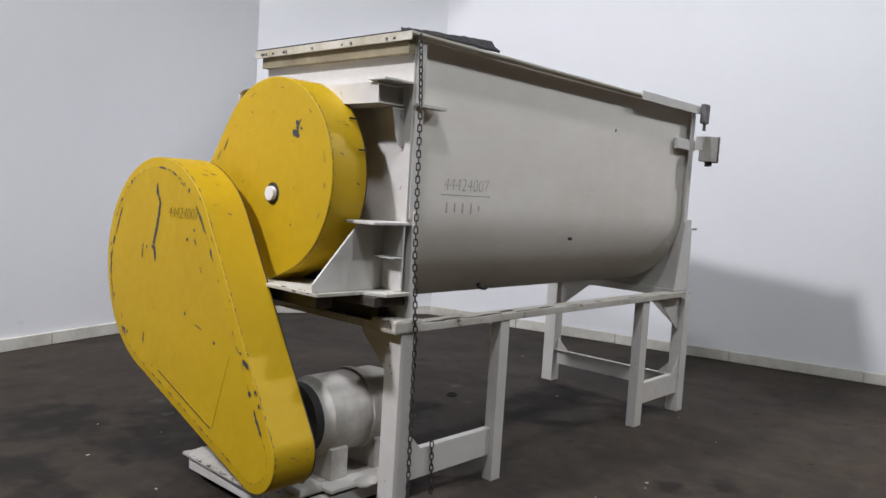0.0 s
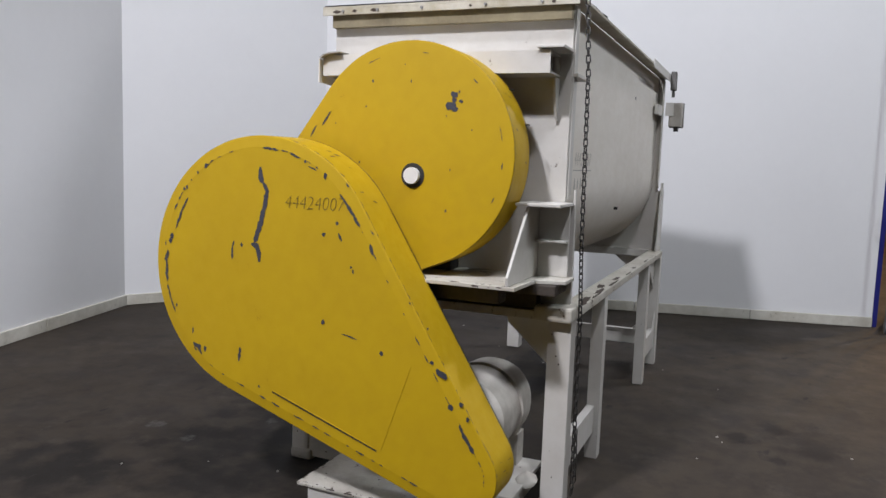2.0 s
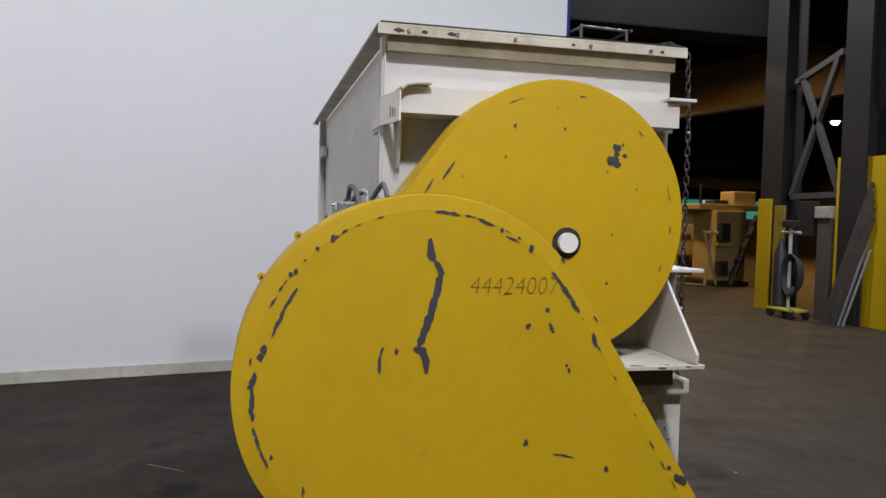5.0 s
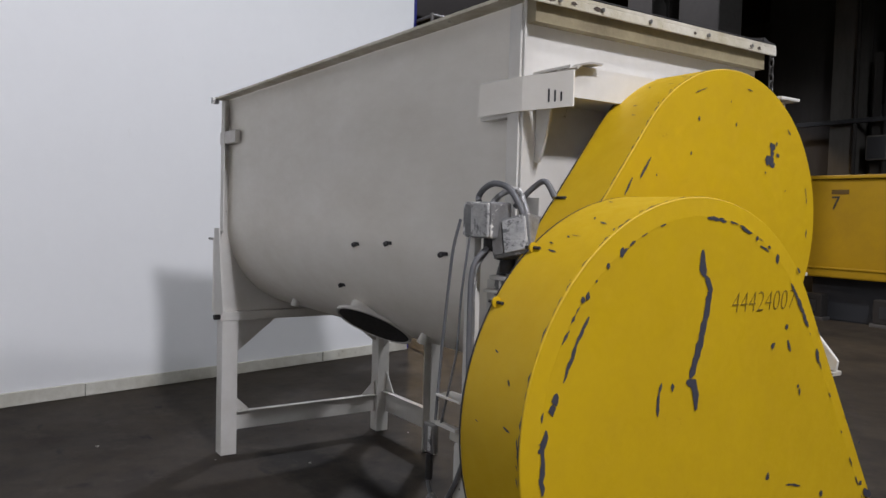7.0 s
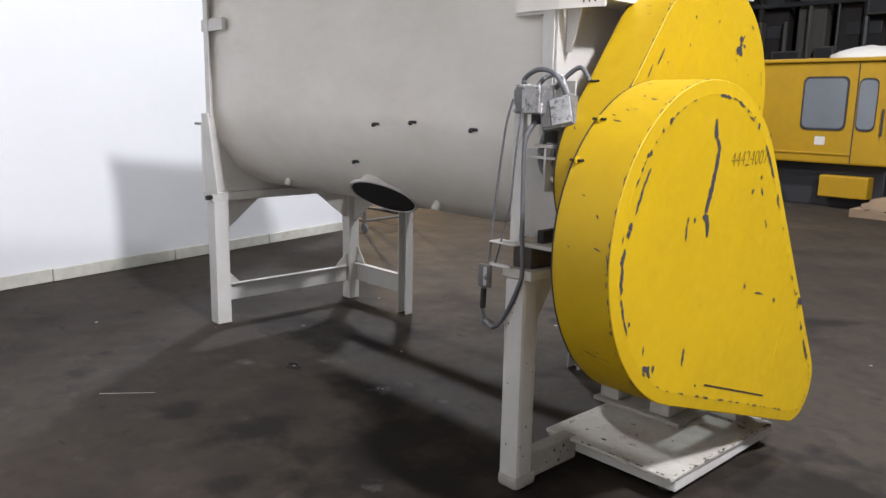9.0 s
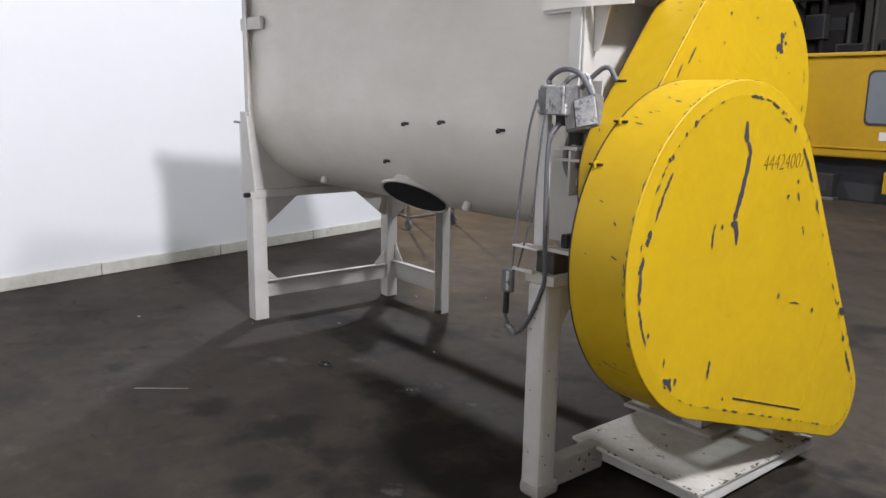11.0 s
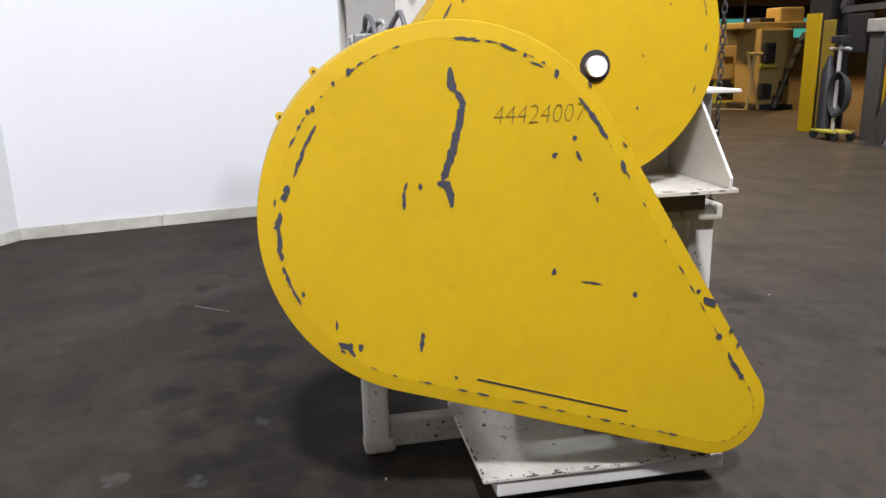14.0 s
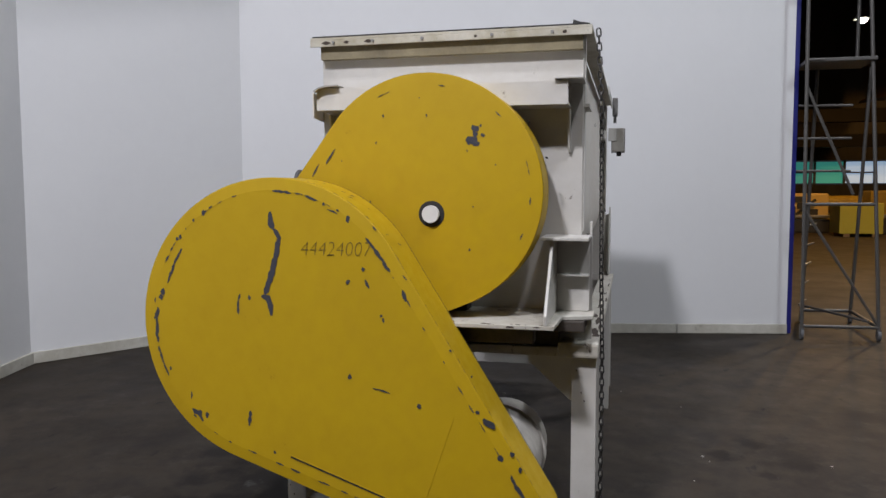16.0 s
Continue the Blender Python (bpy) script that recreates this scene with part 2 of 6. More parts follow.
ROOF = surface("unlit_roof_steel", (0.012, 0.0105, 0.0098), 0.8, amount=0.4, spec=0.12)
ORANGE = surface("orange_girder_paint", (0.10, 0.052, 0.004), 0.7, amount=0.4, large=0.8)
BEIGE = surface("beige_machine_paint", (0.50, 0.36, 0.13), 0.5, amount=0.4, large=1.5, fine=12)
LIME = surface("lime_truck_paint", (0.50, 0.46, 0.06), 0.45, amount=0.4, large=2)
DARK = surface("dark_machine_paint", (0.03, 0.03, 0.032), 0.5, amount=0.4, large=4)
GREEN = surface("green_machine_paint", (0.03, 0.10, 0.07), 0.5, amount=0.4, large=3)
CARTON = surface("pale_wrap", (0.55, 0.52, 0.47), 0.7, amount=0.4, large=4)
WOOD = surface("pallet_wood", (0.24, 0.165, 0.10), 0.8, amount=0.5, large=3, fine=30, bump=0.3, stretch=(1, 6, 6))
GLASS = surface("smoky_glass", (0.16, 0.17, 0.18), 0.12, amount=0.5, large=1.5, fine=5, bump=0)
CHROMED = surface("galvanised_tube", (0.33, 0.33, 0.34), 0.45, 0.5, amount=0.4, large=8, fine=40)
BULB = glow("lamp_glow", (1.0, 0.95, 0.86), 30)
TEAL = glow("teal_window_glow", (0.05, 0.36, 0.31), 0.6)
SKYBLUE = glow("pale_window_glow", (0.45, 0.62, 0.85), 0.8)
LADDER = surface("dull_grey_tube", (0.115, 0.108, 0.10), 0.5, 0.3, amount=0.5, large=8, fine=40)

# ---- mesh helpers ----
ORIGIN = {}


def thing(name, place, label, category, group="", kind=""):
    """An Empty at the base of a thing, which parents its parts."""
    ob = new(name)
    ob.location = place
    ORIGIN[ob] = Vector(place)
    return tagged(ob, label, category, group, kind)


def link_mesh(name, bm, material, smooth):
    bmesh.ops.recalc_face_normals(bm, faces=bm.faces[:])
    me = bpy.data.meshes.new(name)
    if smooth:
        for f in bm.faces:
            f.smooth = True
        for e in bm.edges:
            e.smooth = len(e.link_faces) == 2 and e.calc_face_angle(0) < radians(smooth)
    bm.to_mesh(me)
    bm.free()
    me.materials.append(material)
    return new(name, me)


def part(name, bm, material, parent, label="", smooth=0):
    """One mesh under a thing or a part; the mesh is given in the world's metres."""
    at = ORIGIN[parent]
    bmesh.ops.translate(bm, verts=bm.verts[:], vec=-at)
    ob = link_mesh(name, bm, material, smooth)
    ob.parent = parent
    ORIGIN[ob] = at
    return tagged(ob, label)


def piece(name, bm, material, label, category, group="", kind="", smooth=0, place=(0, 0, 0)):
    """A top-level thing that is one mesh."""
    bmesh.ops.translate(bm, verts=bm.verts[:], vec=-Vector(place))
    ob = link_mesh(name, bm, material, smooth)
    ob.location = place
    ORIGIN[ob] = Vector(place)
    return tagged(ob, label, category, group, kind)


def box(a, b, bevel=0.0, bm=None, m=None):
    """A box from corner a to corner b with bevelled edges, turned by m."""
    one = bmesh.new()
    bmesh.ops.create_cube(one, size=1)
    mid = [(p + q) / 2 for p, q in zip(a, b)]
    size = [abs(q - p) for p, q in zip(a, b)]
    bmesh.ops.transform(one, matrix=Matrix.LocRotScale(mid, None, size), verts=one.verts[:])
    if bevel:
        bmesh.ops.bevel(one, geom=one.edges[:], offset=min(bevel, min(size) * 0.45), segments=2, affect="EDGES", profile=0.6)
    return join(bm, one, m)


def join(bm, one, m=None):
    if m is not None:
        bmesh.ops.transform(one, matrix=m, verts=one.verts[:])
    if bm is None:
        return one
    me = bpy.data.meshes.new("joined")
    one.to_mesh(me)
    one.free()
    bm.from_mesh(me)
    bpy.data.meshes.remove(me)
    return bm


def rod(a, b, r, n=12, bm=None, r2=None, bevel=0.0):
    """A round bar from a to b."""
    a, b = Vector(a), Vector(b)
    one = bmesh.new()
    bmesh.ops.create_cone(one, cap_ends=True, segments=n, radius1=r, radius2=r if r2 is None else r2, depth=(b - a).length)
    if bevel:
        bmesh.ops.bevel(one, geom=[e for e in one.edges if abs(e.verts[0].co.z - e.verts[1].co.z) < 1e-6], offset=bevel, segments=2, affect="EDGES")
    turn = (b - a).to_track_quat("Z", "Y")
    return join(bm, one, Matrix.LocRotScale((a + b) / 2, turn, None))


def slab(points, normal_axis, lo, hi, bm=None, bevel=0.0):
    """A flat plate: an outline in the two other axes, from lo to hi along normal_axis (0 x, 1 y, 2 z)."""
    one = bmesh.new()

    def at(p, d):
        q = list(p)
        q.insert(normal_axis, d)
        return one.verts.new(q)

    low, high = [at(p, lo) for p in points], [at(p, hi) for p in points]
    one.faces.new(low)
    one.faces.new(high[::-1])
    for i in range(len(points)):
        j = (i + 1) % len(points)
        one.faces.new((low[i], high[i], high[j], low[j]))
    bmesh.ops.recalc_face_normals(one, faces=one.faces[:])
    if bevel:
        bmesh.ops.bevel(one, geom=one.edges[:], offset=bevel, segments=1, affect="EDGES")
    return join(bm, one)


def lathe(profile, centre, axis="z", n=32, bm=None):
    """Turned round an axis: profile of (radius, height)."""
    one = bmesh.new()
    rings = []
    for r, h in profile:
        rings.append([one.verts.new((r * math.cos(2 * math.pi * i / n), r * math.sin(2 * math.pi * i / n), h)) for i in range(n)])
    for p, q in zip(rings, rings[1:]):
        for i in range(n):
            one.faces.new((p[i], p[(i + 1) % n], q[(i + 1) % n], q[i]))
    for ring in (rings[0], rings[-1]):
        if (ring[0].co.xy).length > 1e-4:
            one.faces.new(ring)
    bmesh.ops.remove_doubles(one, verts=one.verts[:], dist=1e-5)
    turn = {"z": Matrix.Identity(4), "x": pose(0, 0, 0, 0, 90, 0), "y": pose(0, 0, 0, -90, 0, 0)}[axis]
    return join(bm, one, Matrix.Translation(centre) @ turn)


def tube(points, r, n=8, bm=None, steps=6):
    """A cable or bent tube along a smooth line through the points."""
    pts = [Vector(p) for p in points]
    line = []
    for i in range(len(pts) - 1):
        p0, p1, p2, p3 = pts[max(i - 1, 0)], pts[i], pts[i + 1], pts[min(i + 2, len(pts) - 1)]
        for k in range(steps):
            t = k / steps
            line.append(0.5 * ((2 * p1) + (p2 - p0) * t + (2 * p0 - 5 * p1 + 4 * p2 - p3) * t * t + (3 * p1 - p0 - 3 * p2 + p3) * t ** 3))
    line.append(pts[-1])
    one = bmesh.new()
    rings, up = [], Vector((0.31, 0.12, 0.94)).normalized()
    for i, p in enumerate(line):
        d = (line[min(i + 1, len(line) - 1)] - line[max(i - 1, 0)]).normalized()
        side = d.cross(up)
        side = side.normalized() if side.length > 1e-4 else d.orthogonal().normalized()
        up = side.cross(d).normalized()
        rings.append([one.verts.new(p + r * (math.cos(2 * math.pi * k / n) * side + math.sin(2 * math.pi * k / n) * up)) for k in range(n)])
    for a, b in zip(rings, rings[1:]):
        for k in range(n):
            one.faces.new((a[k], a[(k + 1) % n], b[(k + 1) % n], b[k]))
    one.faces.new(rings[0])
    one.faces.new(rings[-1][::-1])
    return join(bm, one)


def text_on(name, words, size, m, material, parent, thin=0.0, slant=0.0, narrow=1.0):
    """Writing with the built-in font, lying in the plane of m."""
    data = bpy.data.curves.new(name, "FONT")
    data.shear = slant
    data.body, data.size, data.align_x, data.align_y = words, size, "CENTER", "CENTER"
    data.offset, data.extrude, data.resolution_u = -thin, 0.0004, 3
    data.materials.append(material)
    ob = new(name, data)
    ob.parent = parent
    ob.matrix_local = Matrix.Translation(-ORIGIN[parent]) @ m @ Matrix.Diagonal((narrow, 1, 1, 1))
    return ob


# ---- floor and walls of the bay ----
def ground():
    bm = bmesh.new()
    bmesh.ops.create_grid(bm, x_segments=1, y_segments=1, size=1)
    bmesh.ops.transform(bm, matrix=Matrix.LocRotScale((8, -6, 0), None, (30, 24, 1)), verts=bm.verts[:])
    return piece("floor", bm, FLOOR, "dark grey stained concrete floor of a factory hall", "floor", kind="structure")


def straight_wall(name, a, b, height, label, thick=0.14, material=WALL):
    """A wall whose face runs from a to b, with its thickness on the left of that way."""
    a, b = Vector(a), Vector(b)
    d = (b - a).normalized()
    out = Vector((-d.y, d.x))
    outline = [a, b, b + out * thick, a + out * thick]
    return piece(name, slab([tuple(p) for p in outline], 2, 0.0, height), material, label, "wall", kind="structure")


def curb(a, b, trim=0.0):
    """The low scuffed strip along the foot of a wall, in lengths with open joints."""
    a, b = Vector(a), Vector(b)
    d = (b - a).normalized()
    out = Vector((d.y, -d.x))
    length = (b - a).length
    n = max(1, round(length / 1.22))
    rng = random.Random(int(length * 100))
    root = thing("baseboard", (a.x, a.y, 0), "scuffed cream painted strip along the foot of the wall", "baseboard", kind="structure")
    for i in range(n):
        p, q = a + d * (length * i / n + 0.004), a + d * (length * (i + 1) / n - 0.004)
        w = 0.022 + rng.uniform(0, 0.004)
        h = 0.105 + rng.uniform(-0.004, 0.004)
        outline = [p + out * 0.003, q + out * 0.003, q + out * (0.003 + w), p + out * (0.003 + w)]
        part("board", slab([tuple(v) for v in outline], 2, 0.0, h, bevel=0.004), CURB, root)


ground()
CORNER_A, CORNER_B, WALL_END, WALL_START = (2.56, 4.46), (4.47, 3.36), (5.68, -2.41), (-4.6, 2.5)
straight_wall("wall_side", WALL_START, CORNER_A, 5.6, "tall plain white painted wall of the bay, in soft shade")
straight_wall("wall_diagonal", CORNER_A, CORNER_B, 5.6, "tall plain white painted wall across the corner of the bay")
straight_wall("wall_end", CORNER_B, WALL_END, 5.6, "tall plain white painted wall with faint smudges and a free end")
curb(WALL_START, CORNER_A)
curb(CORNER_A, CORNER_B)
curb(CORNER_B, WALL_END)
_d = (Vector(WALL_END) - Vector(CORNER_B)).normalized()
_o = Vector((-_d.y, _d.x))
_p = Vector(WALL_END) + _d * 0.002
piece("wall_edge_trim", slab([tuple(v) for v in (_p + _o * 0.012, _p + _d * 0.05 + _o * 0.012, _p + _d * 0.05 + _o * 0.15, _p + _o * 0.15)], 2, 0.0, 5.6), BLUE, "deep blue painted strip on the free end of the white wall", "trim", kind="structure")

# ---- the mixer ----
CY = 0.012            # the trough's middle line
X0, X1 = 0.09, 2.99   # its end plates
TOP, AXIS, HALF = 2.22, 1.46, 0.535

mixer = thing("ribbon_mixer", (1.5, 0, 0), "large cream painted steel trough mixer standing on a tall leg frame", "mixer")


def trough_shell():
    """The U of the trough: straight sides and a round bottom, 8 mm thick."""
    bm = bmesh.new()
    prof = [(HALF, TOP - 0.01), (HALF, 1.9), (HALF, 1.65)]
    prof += [(HALF * math.cos(a), AXIS - HALF * math.sin(a)) for a in (math.pi * i / 40 for i in range(41))]
    prof += [(-HALF, 1.65), (-HALF, 1.9), (-HALF, TOP - 0.01)]
    inner = [(y * (HALF - 0.008) / HALF, z if z > AXIS else AXIS + (z - AXIS) * (HALF - 0.008) / HALF) for y, z in prof]
    xs = [X0 + 0.01 + (X1 - X0 - 0.02) * i / 12 for i in range(13)]
    rows = []
    for outline in (prof, inner):
        rows.append([[bm.verts.new((x, CY + y, z)) for y, z in outline] for x in xs])
    for grid in rows:
        for a, b in zip(grid, grid[1:]):
            for k in range(len(a) - 1):
                bm.faces.new((a[k], a[k + 1], b[k + 1], b[k]))
    for k in (0, -1):
        for i in range(len(xs) - 1):
            bm.faces.new((rows[0][i][k], rows[0][i + 1][k], rows[1][i + 1][k], rows[1][i][k]))
    for i in (0, -1):
        for k in range(len(prof) - 1):
            bm.faces.new((rows[0][i][k], rows[0][i][k + 1], rows[1][i][k + 1], rows[1][i][k]))
    return bm


part("trough", trough_shell(), TROUGH, mixer, "smooth grey-cream trough with dull stains", smooth=35)


def end_plate(x0, x1):
    """An end plate with cut lower corners."""
    w = 0.575
    return slab([(CY - w, TOP - 0.012), (CY + w, TOP - 0.012), (CY + w, 1.36), (CY + 0.62, 1.36), (CY + 0.62, 0.9), (CY - 0.62, 0.9), (CY - 0.62, 1.36), (CY - w, 1.36)], 0, x0, x1, bevel=0.002)


part("end_plate", end_plate(X0, X0 + 0.012), CREAM, mixer)
part("end_plate", end_plate(X1 - 0.012, X1), CREAM, mixer)
# corner flanges running down the ends of the trough
for x, s in ((X0 + 0.013, 1), (X1 - 0.013, -1)):
    for side in (-1, 1):
        y = CY + side * 0.578
        part("corner_flange", slab([(x, 1.38), (x + s * 0.055, 1.40), (x + s * 0.055, TOP - 0.03), (x, TOP - 0.03)], 1, y - 0.004, y + 0.004, bevel=0.001), CREAM, mixer)
        # the lower web, which widens towards the frame
        y = CY + side * 0.612
        part("corner_web", slab([(x, 0.905), (x + s * (0.19 if s < 0 else 0.03), 0.905), (x + s * (0.13 if s < 0 else 0.025), 1.2), (x + s * (0.085 if s < 0 else 0.02), 1.42), (x, 1.42)], 1, y - 0.005, y + 0.005, bevel=0.001), CREAM, mixer)

# rim: a flange with a turned-down lip
rim = part("rim", box((X0 - 0.062, CY - 0.61, TOP - 0.012), (X1 + 0.04, CY - 0.54, TOP), 0.002), RIM, mixer, "rim flange with chipped paint and rust")
part("rim", box((X0 - 0.062, CY + 0.54, TOP - 0.012), (X1 + 0.04, CY + 0.61, TOP), 0.002), RIM, mixer)
part("rim", box((X0 - 0.062, CY - 0.54, TOP - 0.012), (X0 + 0.02, CY + 0.54, TOP), 0.002), RIM, mixer)
part("rim", box((X1 - 0.03, CY - 0.54, TOP - 0.012), (X1 + 0.04, CY + 0.54, TOP), 0.002), RIM, mixer)
part("rim_lip", box((X0 - 0.064, CY - 0.61, TOP - 0.04), (X0 - 0.056, CY + 0.61, TOP - 0.0125), 0.002), RIM, mixer)
part("rim_seal", box((X0 - 0.0635, CY - 0.60, TOP + 0.0005), (X0 - 0.035, CY + 0.60, TOP + 0.005), 0.001), GRIME, mixer, "thin black sealing strip along the rim")
# Olive strip paints the lip's shadow together with the dirt.
part("shaded_grime_band", box((X0 - 0.04, CY - 0.572, TOP - 0.092), (X0 - 0.0005, CY + 0.57, TOP - 0.0125)), OLIVE, mixer, "olive brown grime and painted shadow under the rim")
for x in (-0.45, -0.2, 0.1, 0.32, 0.5):
    part("bolt", rod((X0 - 0.072, CY + x, TOP - 0.024), (X0 - 0.064, CY + x, TOP - 0.024), 0.007, 6), STEEL, mixer)
part("rim_angle", box((2.11, CY - 0.618, TOP - 0.035), (X1 + 0.03, CY - 0.611, TOP + 0.022), 0.002), CREAM, mixer)
part("rim_angle", box((2.11, CY - 0.61, TOP + 0.001), (X1 + 0.03, CY - 0.55, TOP + 0.008), 0.001), CREAM, mixer)
part("corner_clamp", box((X1 - 0.03, CY - 0.66, TOP - 0.1), (X1 + 0.045, CY - 0.62, TOP + 0.04), 0.008), DIRTY_STEEL, mixer, "dirty steel clamp on the rim corner")
part("corner_clamp", rod((X1 + 0.01, CY - 0.64, TOP - 0.15), (X1 + 0.01, CY - 0.64, TOP - 0.1), 0.012, 8), STEEL, mixer)
part("corner_clamp", box((X1 + 0.02, CY + 0.585, TOP - 0.035), (X1 + 0.06, CY + 0.625, TOP + 0.006), 0.005), ZINC, mixer)

# box tube across the front, open at its ends, and its side tabs
def open_tube(x0, x1, y0, y1, z0, z1, t=0.008):
    bm = bmesh.new()
    rings = []
    for y in (y0, y1):
        for d in (0, t):
            rings.append([bm.verts.new(p) for p in ((x0 + d, y, z0 + d), (x1 - d, y, z0 + d), (x1 - d, y, z1 - d), (x0 + d, y, z1 - d))])
    a, ai, b, bi = rings
    for k in range(4):
        j = (k + 1) % 4
        for q in ((a[k], a[j], b[j], b[k]), (ai[k], ai[j], bi[j], bi[k]), (a[k], a[j], ai[j], ai[k]), (b[k], b[j], bi[j], bi[k])):
            bm.faces.new(q)
    return bm


part("cross_tube", open_tube(-0.075, X0 - 0.001, CY - 0.525, CY + 0.54, 1.893, 1.985), CREAM, mixer, "open-ended box tube across the end plate", smooth=0)
for y in (CY - 0.492, CY + 0.5):
    part("tube_cap", box((-0.066, y - 0.003, 1.902), (X0 - 0.01, y + 0.003, 1.976)), CREAM, mixer)
part("tube_flange", box((-0.095, CY - 0.585, 1.99), (X0 - 0.002, CY - 0.47, 2.002), 0.003), CREAM, mixer)
part("tube_flange", slab([(0.556, 1.972), (0.535, 1.986), (0.5, 1.994), (0.45, 1.996), (0.45, 1.991), (0.5, 1.988), (0.532, 1.981), (0.551, 1.967)], 0, -0.105, -0.02), GRIMY, mixer, "thin curled lip on the tube's end")
part("end_cover", slab([(0.30, 0.594), (0.085, 0.592), (-0.1, 0.556), (-0.1, 0.561), (0.083, 0.598), (0.30, 0.6)], 2, 1.862, 1.966), TROUGH, mixer, "flat cover plate over the tube's end")
for i in range(3):
    part("ink_bar", box((-0.003, -0.001, 0), (0.003, 0.0012, 0.027 + 0.006 * i), m=pose(-0.06 + 0.022 * i, 0.569 + 0.0044 * i, 1.88, rz=11.5)), GRIME, mixer)
for z in (1.965, 1.855):
    part("side_strap", box((0.10, CY + 0.545, z - 0.006), (0.30, CY + 0.58, z + 0.006), 0.002), CREAM, mixer)
part("side_strap", box((0.10, CY - 0.60, 1.895), (0.30, CY - 0.545, 1.91), 0.002), CREAM, mixer)
for side in (-1, 1):
    y = CY + side * 0.52
    part("stiffener", slab([(X0 - 0.001, 1.885), (X0 - 0.075, 1.885), (X0 - 0.045, 1.77), (X0 - 0.02, 1.71), (X0 - 0.001, 1.71)], 1, y - 0.005, y + 0.005, bevel=0.001), CREAM, mixer)
for side, z in ((-1, 1.925), (1, 1.935)):
    part("strap_plate", box((2.74, CY + side * 0.545, z), (3.02, CY + side * 0.575, z + 0.075), 0.003), CREAM, mixer)
part("bearing_boss", lathe([(0.0, 0), (0.2, 0.0), (0.21, 0.02), (0.19, 0.055), (0.0, 0.06)], (X0 - 0.062, CY - 0.01, AXIS), "x", 32), GRIME, mixer, smooth=40)
part("shaft", rod((-0.274, 0, AXIS), (X0, 0, AXIS), 0.034, 20), WHITE_CAP, mixer, "white shaft end in a dark hole")

# platform under the drive
part("platform", slab([(-0.345, -0.49), (-0.345, 0.44), (-0.33, 0.5), (X0 - 0.002, 0.56), (X0 - 0.002, -0.62), (-0.06, -0.62), (-0.1, -0.5)], 2, 1.032, 1.048, bevel=0.002), RUSTY, mixer, "drive platform with a rusty chipped edge")


def flake(bm, rng, axis, u, v, w, h, lo, hi):
    """A thin ragged chip, w by h, whose plane stands across the axis."""
    n = rng.randint(8, 14)
    pts = [(u + 0.5 * w * rng.uniform(0.5, 1.15) * math.cos(2 * math.pi * k / n), v + 0.5 * h * rng.uniform(0.5, 1.15) * math.sin(2 * math.pi * k / n)) for k in range(n)]
    slab(pts, axis, lo, hi, bm)


_rng = random.Random(77)
_bm = bmesh.new()
for _i in range(26):
    flake(_bm, _rng, 0, _rng.uniform(-0.47, 0.42), 1.045 + _rng.uniform(-0.009, 0.003), _rng.choice((0.01, 0.016, 0.03, 0.055)), _rng.uniform(0.003, 0.009), -0.3458, -0.343)
for _i in range(18):
    flake(_bm, _rng, 2, -0.338 + _rng.uniform(-0.004, 0.012), _rng.uniform(-0.47, 0.42), _rng.uniform(0.006, 0.018), _rng.choice((0.012, 0.02, 0.05)), 1.046, 1.0486)
part("chipped_edge", _bm, OXIDE, mixer, "dark rust along the platform's edge")["kind"] = "stuff"
_bm = bmesh.new()
for _y, _w, _h in ((0.53, 0.05, 0.018), (0.44, 0.03, 0.014), (0.34, 0.045, 0.016), (-0.13, 0.02, 0.012), (-0.5, 0.025, 0.014)):
    flake(_bm, _rng, 0, CY + _y, TOP - 0.025, _w, _h, X0 - 0.0648, X0 - 0.062)
part("chipped_edge", _bm, OXIDE, mixer, "dark rust along the rim's lip")["kind"] = "stuff"
# Dark colour holds both grime and the shade below the platform.
part("platform_beam", box((-0.28, CY - 0.42, 0.965), (-0.19, CY + 0.5, 1.031), 0.006), DARK_BROWN, mixer, "dark beam with grime and platform shade in its colour")
part("platform_beam", box((-0.1, CY - 0.6, 0.985), (X0 - 0.002, CY + 0.6, 1.031), 0.006), DARK_BROWN, mixer, "dark beam with grime and platform shade in its colour")
for side in (-1, 1):
    y = CY + side * 0.47
    part("gusset", slab([(X0 - 0.003, 1.049), (-0.345, 1.049), (-0.35, 1.085), (-0.105, 1.352), (X0 - 0.003, 1.352)], 1, y - 0.006, y + 0.006, bevel=0.002), CREAM, mixer, "triangular gusset plate")
    y0, y1 = sorted((CY + side * 0.425, CY + side * 0.615))
    part("bracket_shelf", box((-0.14, y0, 1.353), (X0 - 0.003, y1, 1.366), 0.003), CREAM, mixer)
    y0, y1 = sorted((CY + side * 0.478, CY + side * 0.61))
    part("pocket_plate", box((0.045, y0, 1.05), (0.055, y1, 1.352), 0.002), CREAM, mixer)
    part("pocket_plate", box((-0.01, y0, 1.2), (0.044, y1, 1.208), 0.002), CREAM, mixer)
for y in (0.3,):
    part("pillow_block", box((-0.2, y - 0.06, 1.049), (-0.06, y + 0.06, 1.1), 0.01), GRIME, mixer)
part("pin", rod((-0.31, -0.06, 1.062), (-0.31, 0.06, 1.062), 0.012, 10), STEEL, mixer)
part("pin", rod((3.0, CY - 0.6, 1.352), (3.1, CY - 0.6, 1.352), 0.008, 8), STEEL, mixer)
part("pin", rod((2.98, CY + 0.62, 1.352), (3.06, CY + 0.62, 1.352), 0.008, 8), STEEL, mixer)

part("pocket_plate", box((0.03, 0.60, 1.19), (0.04, 0.70, 1.352), 0.002), CREAM, mixer)
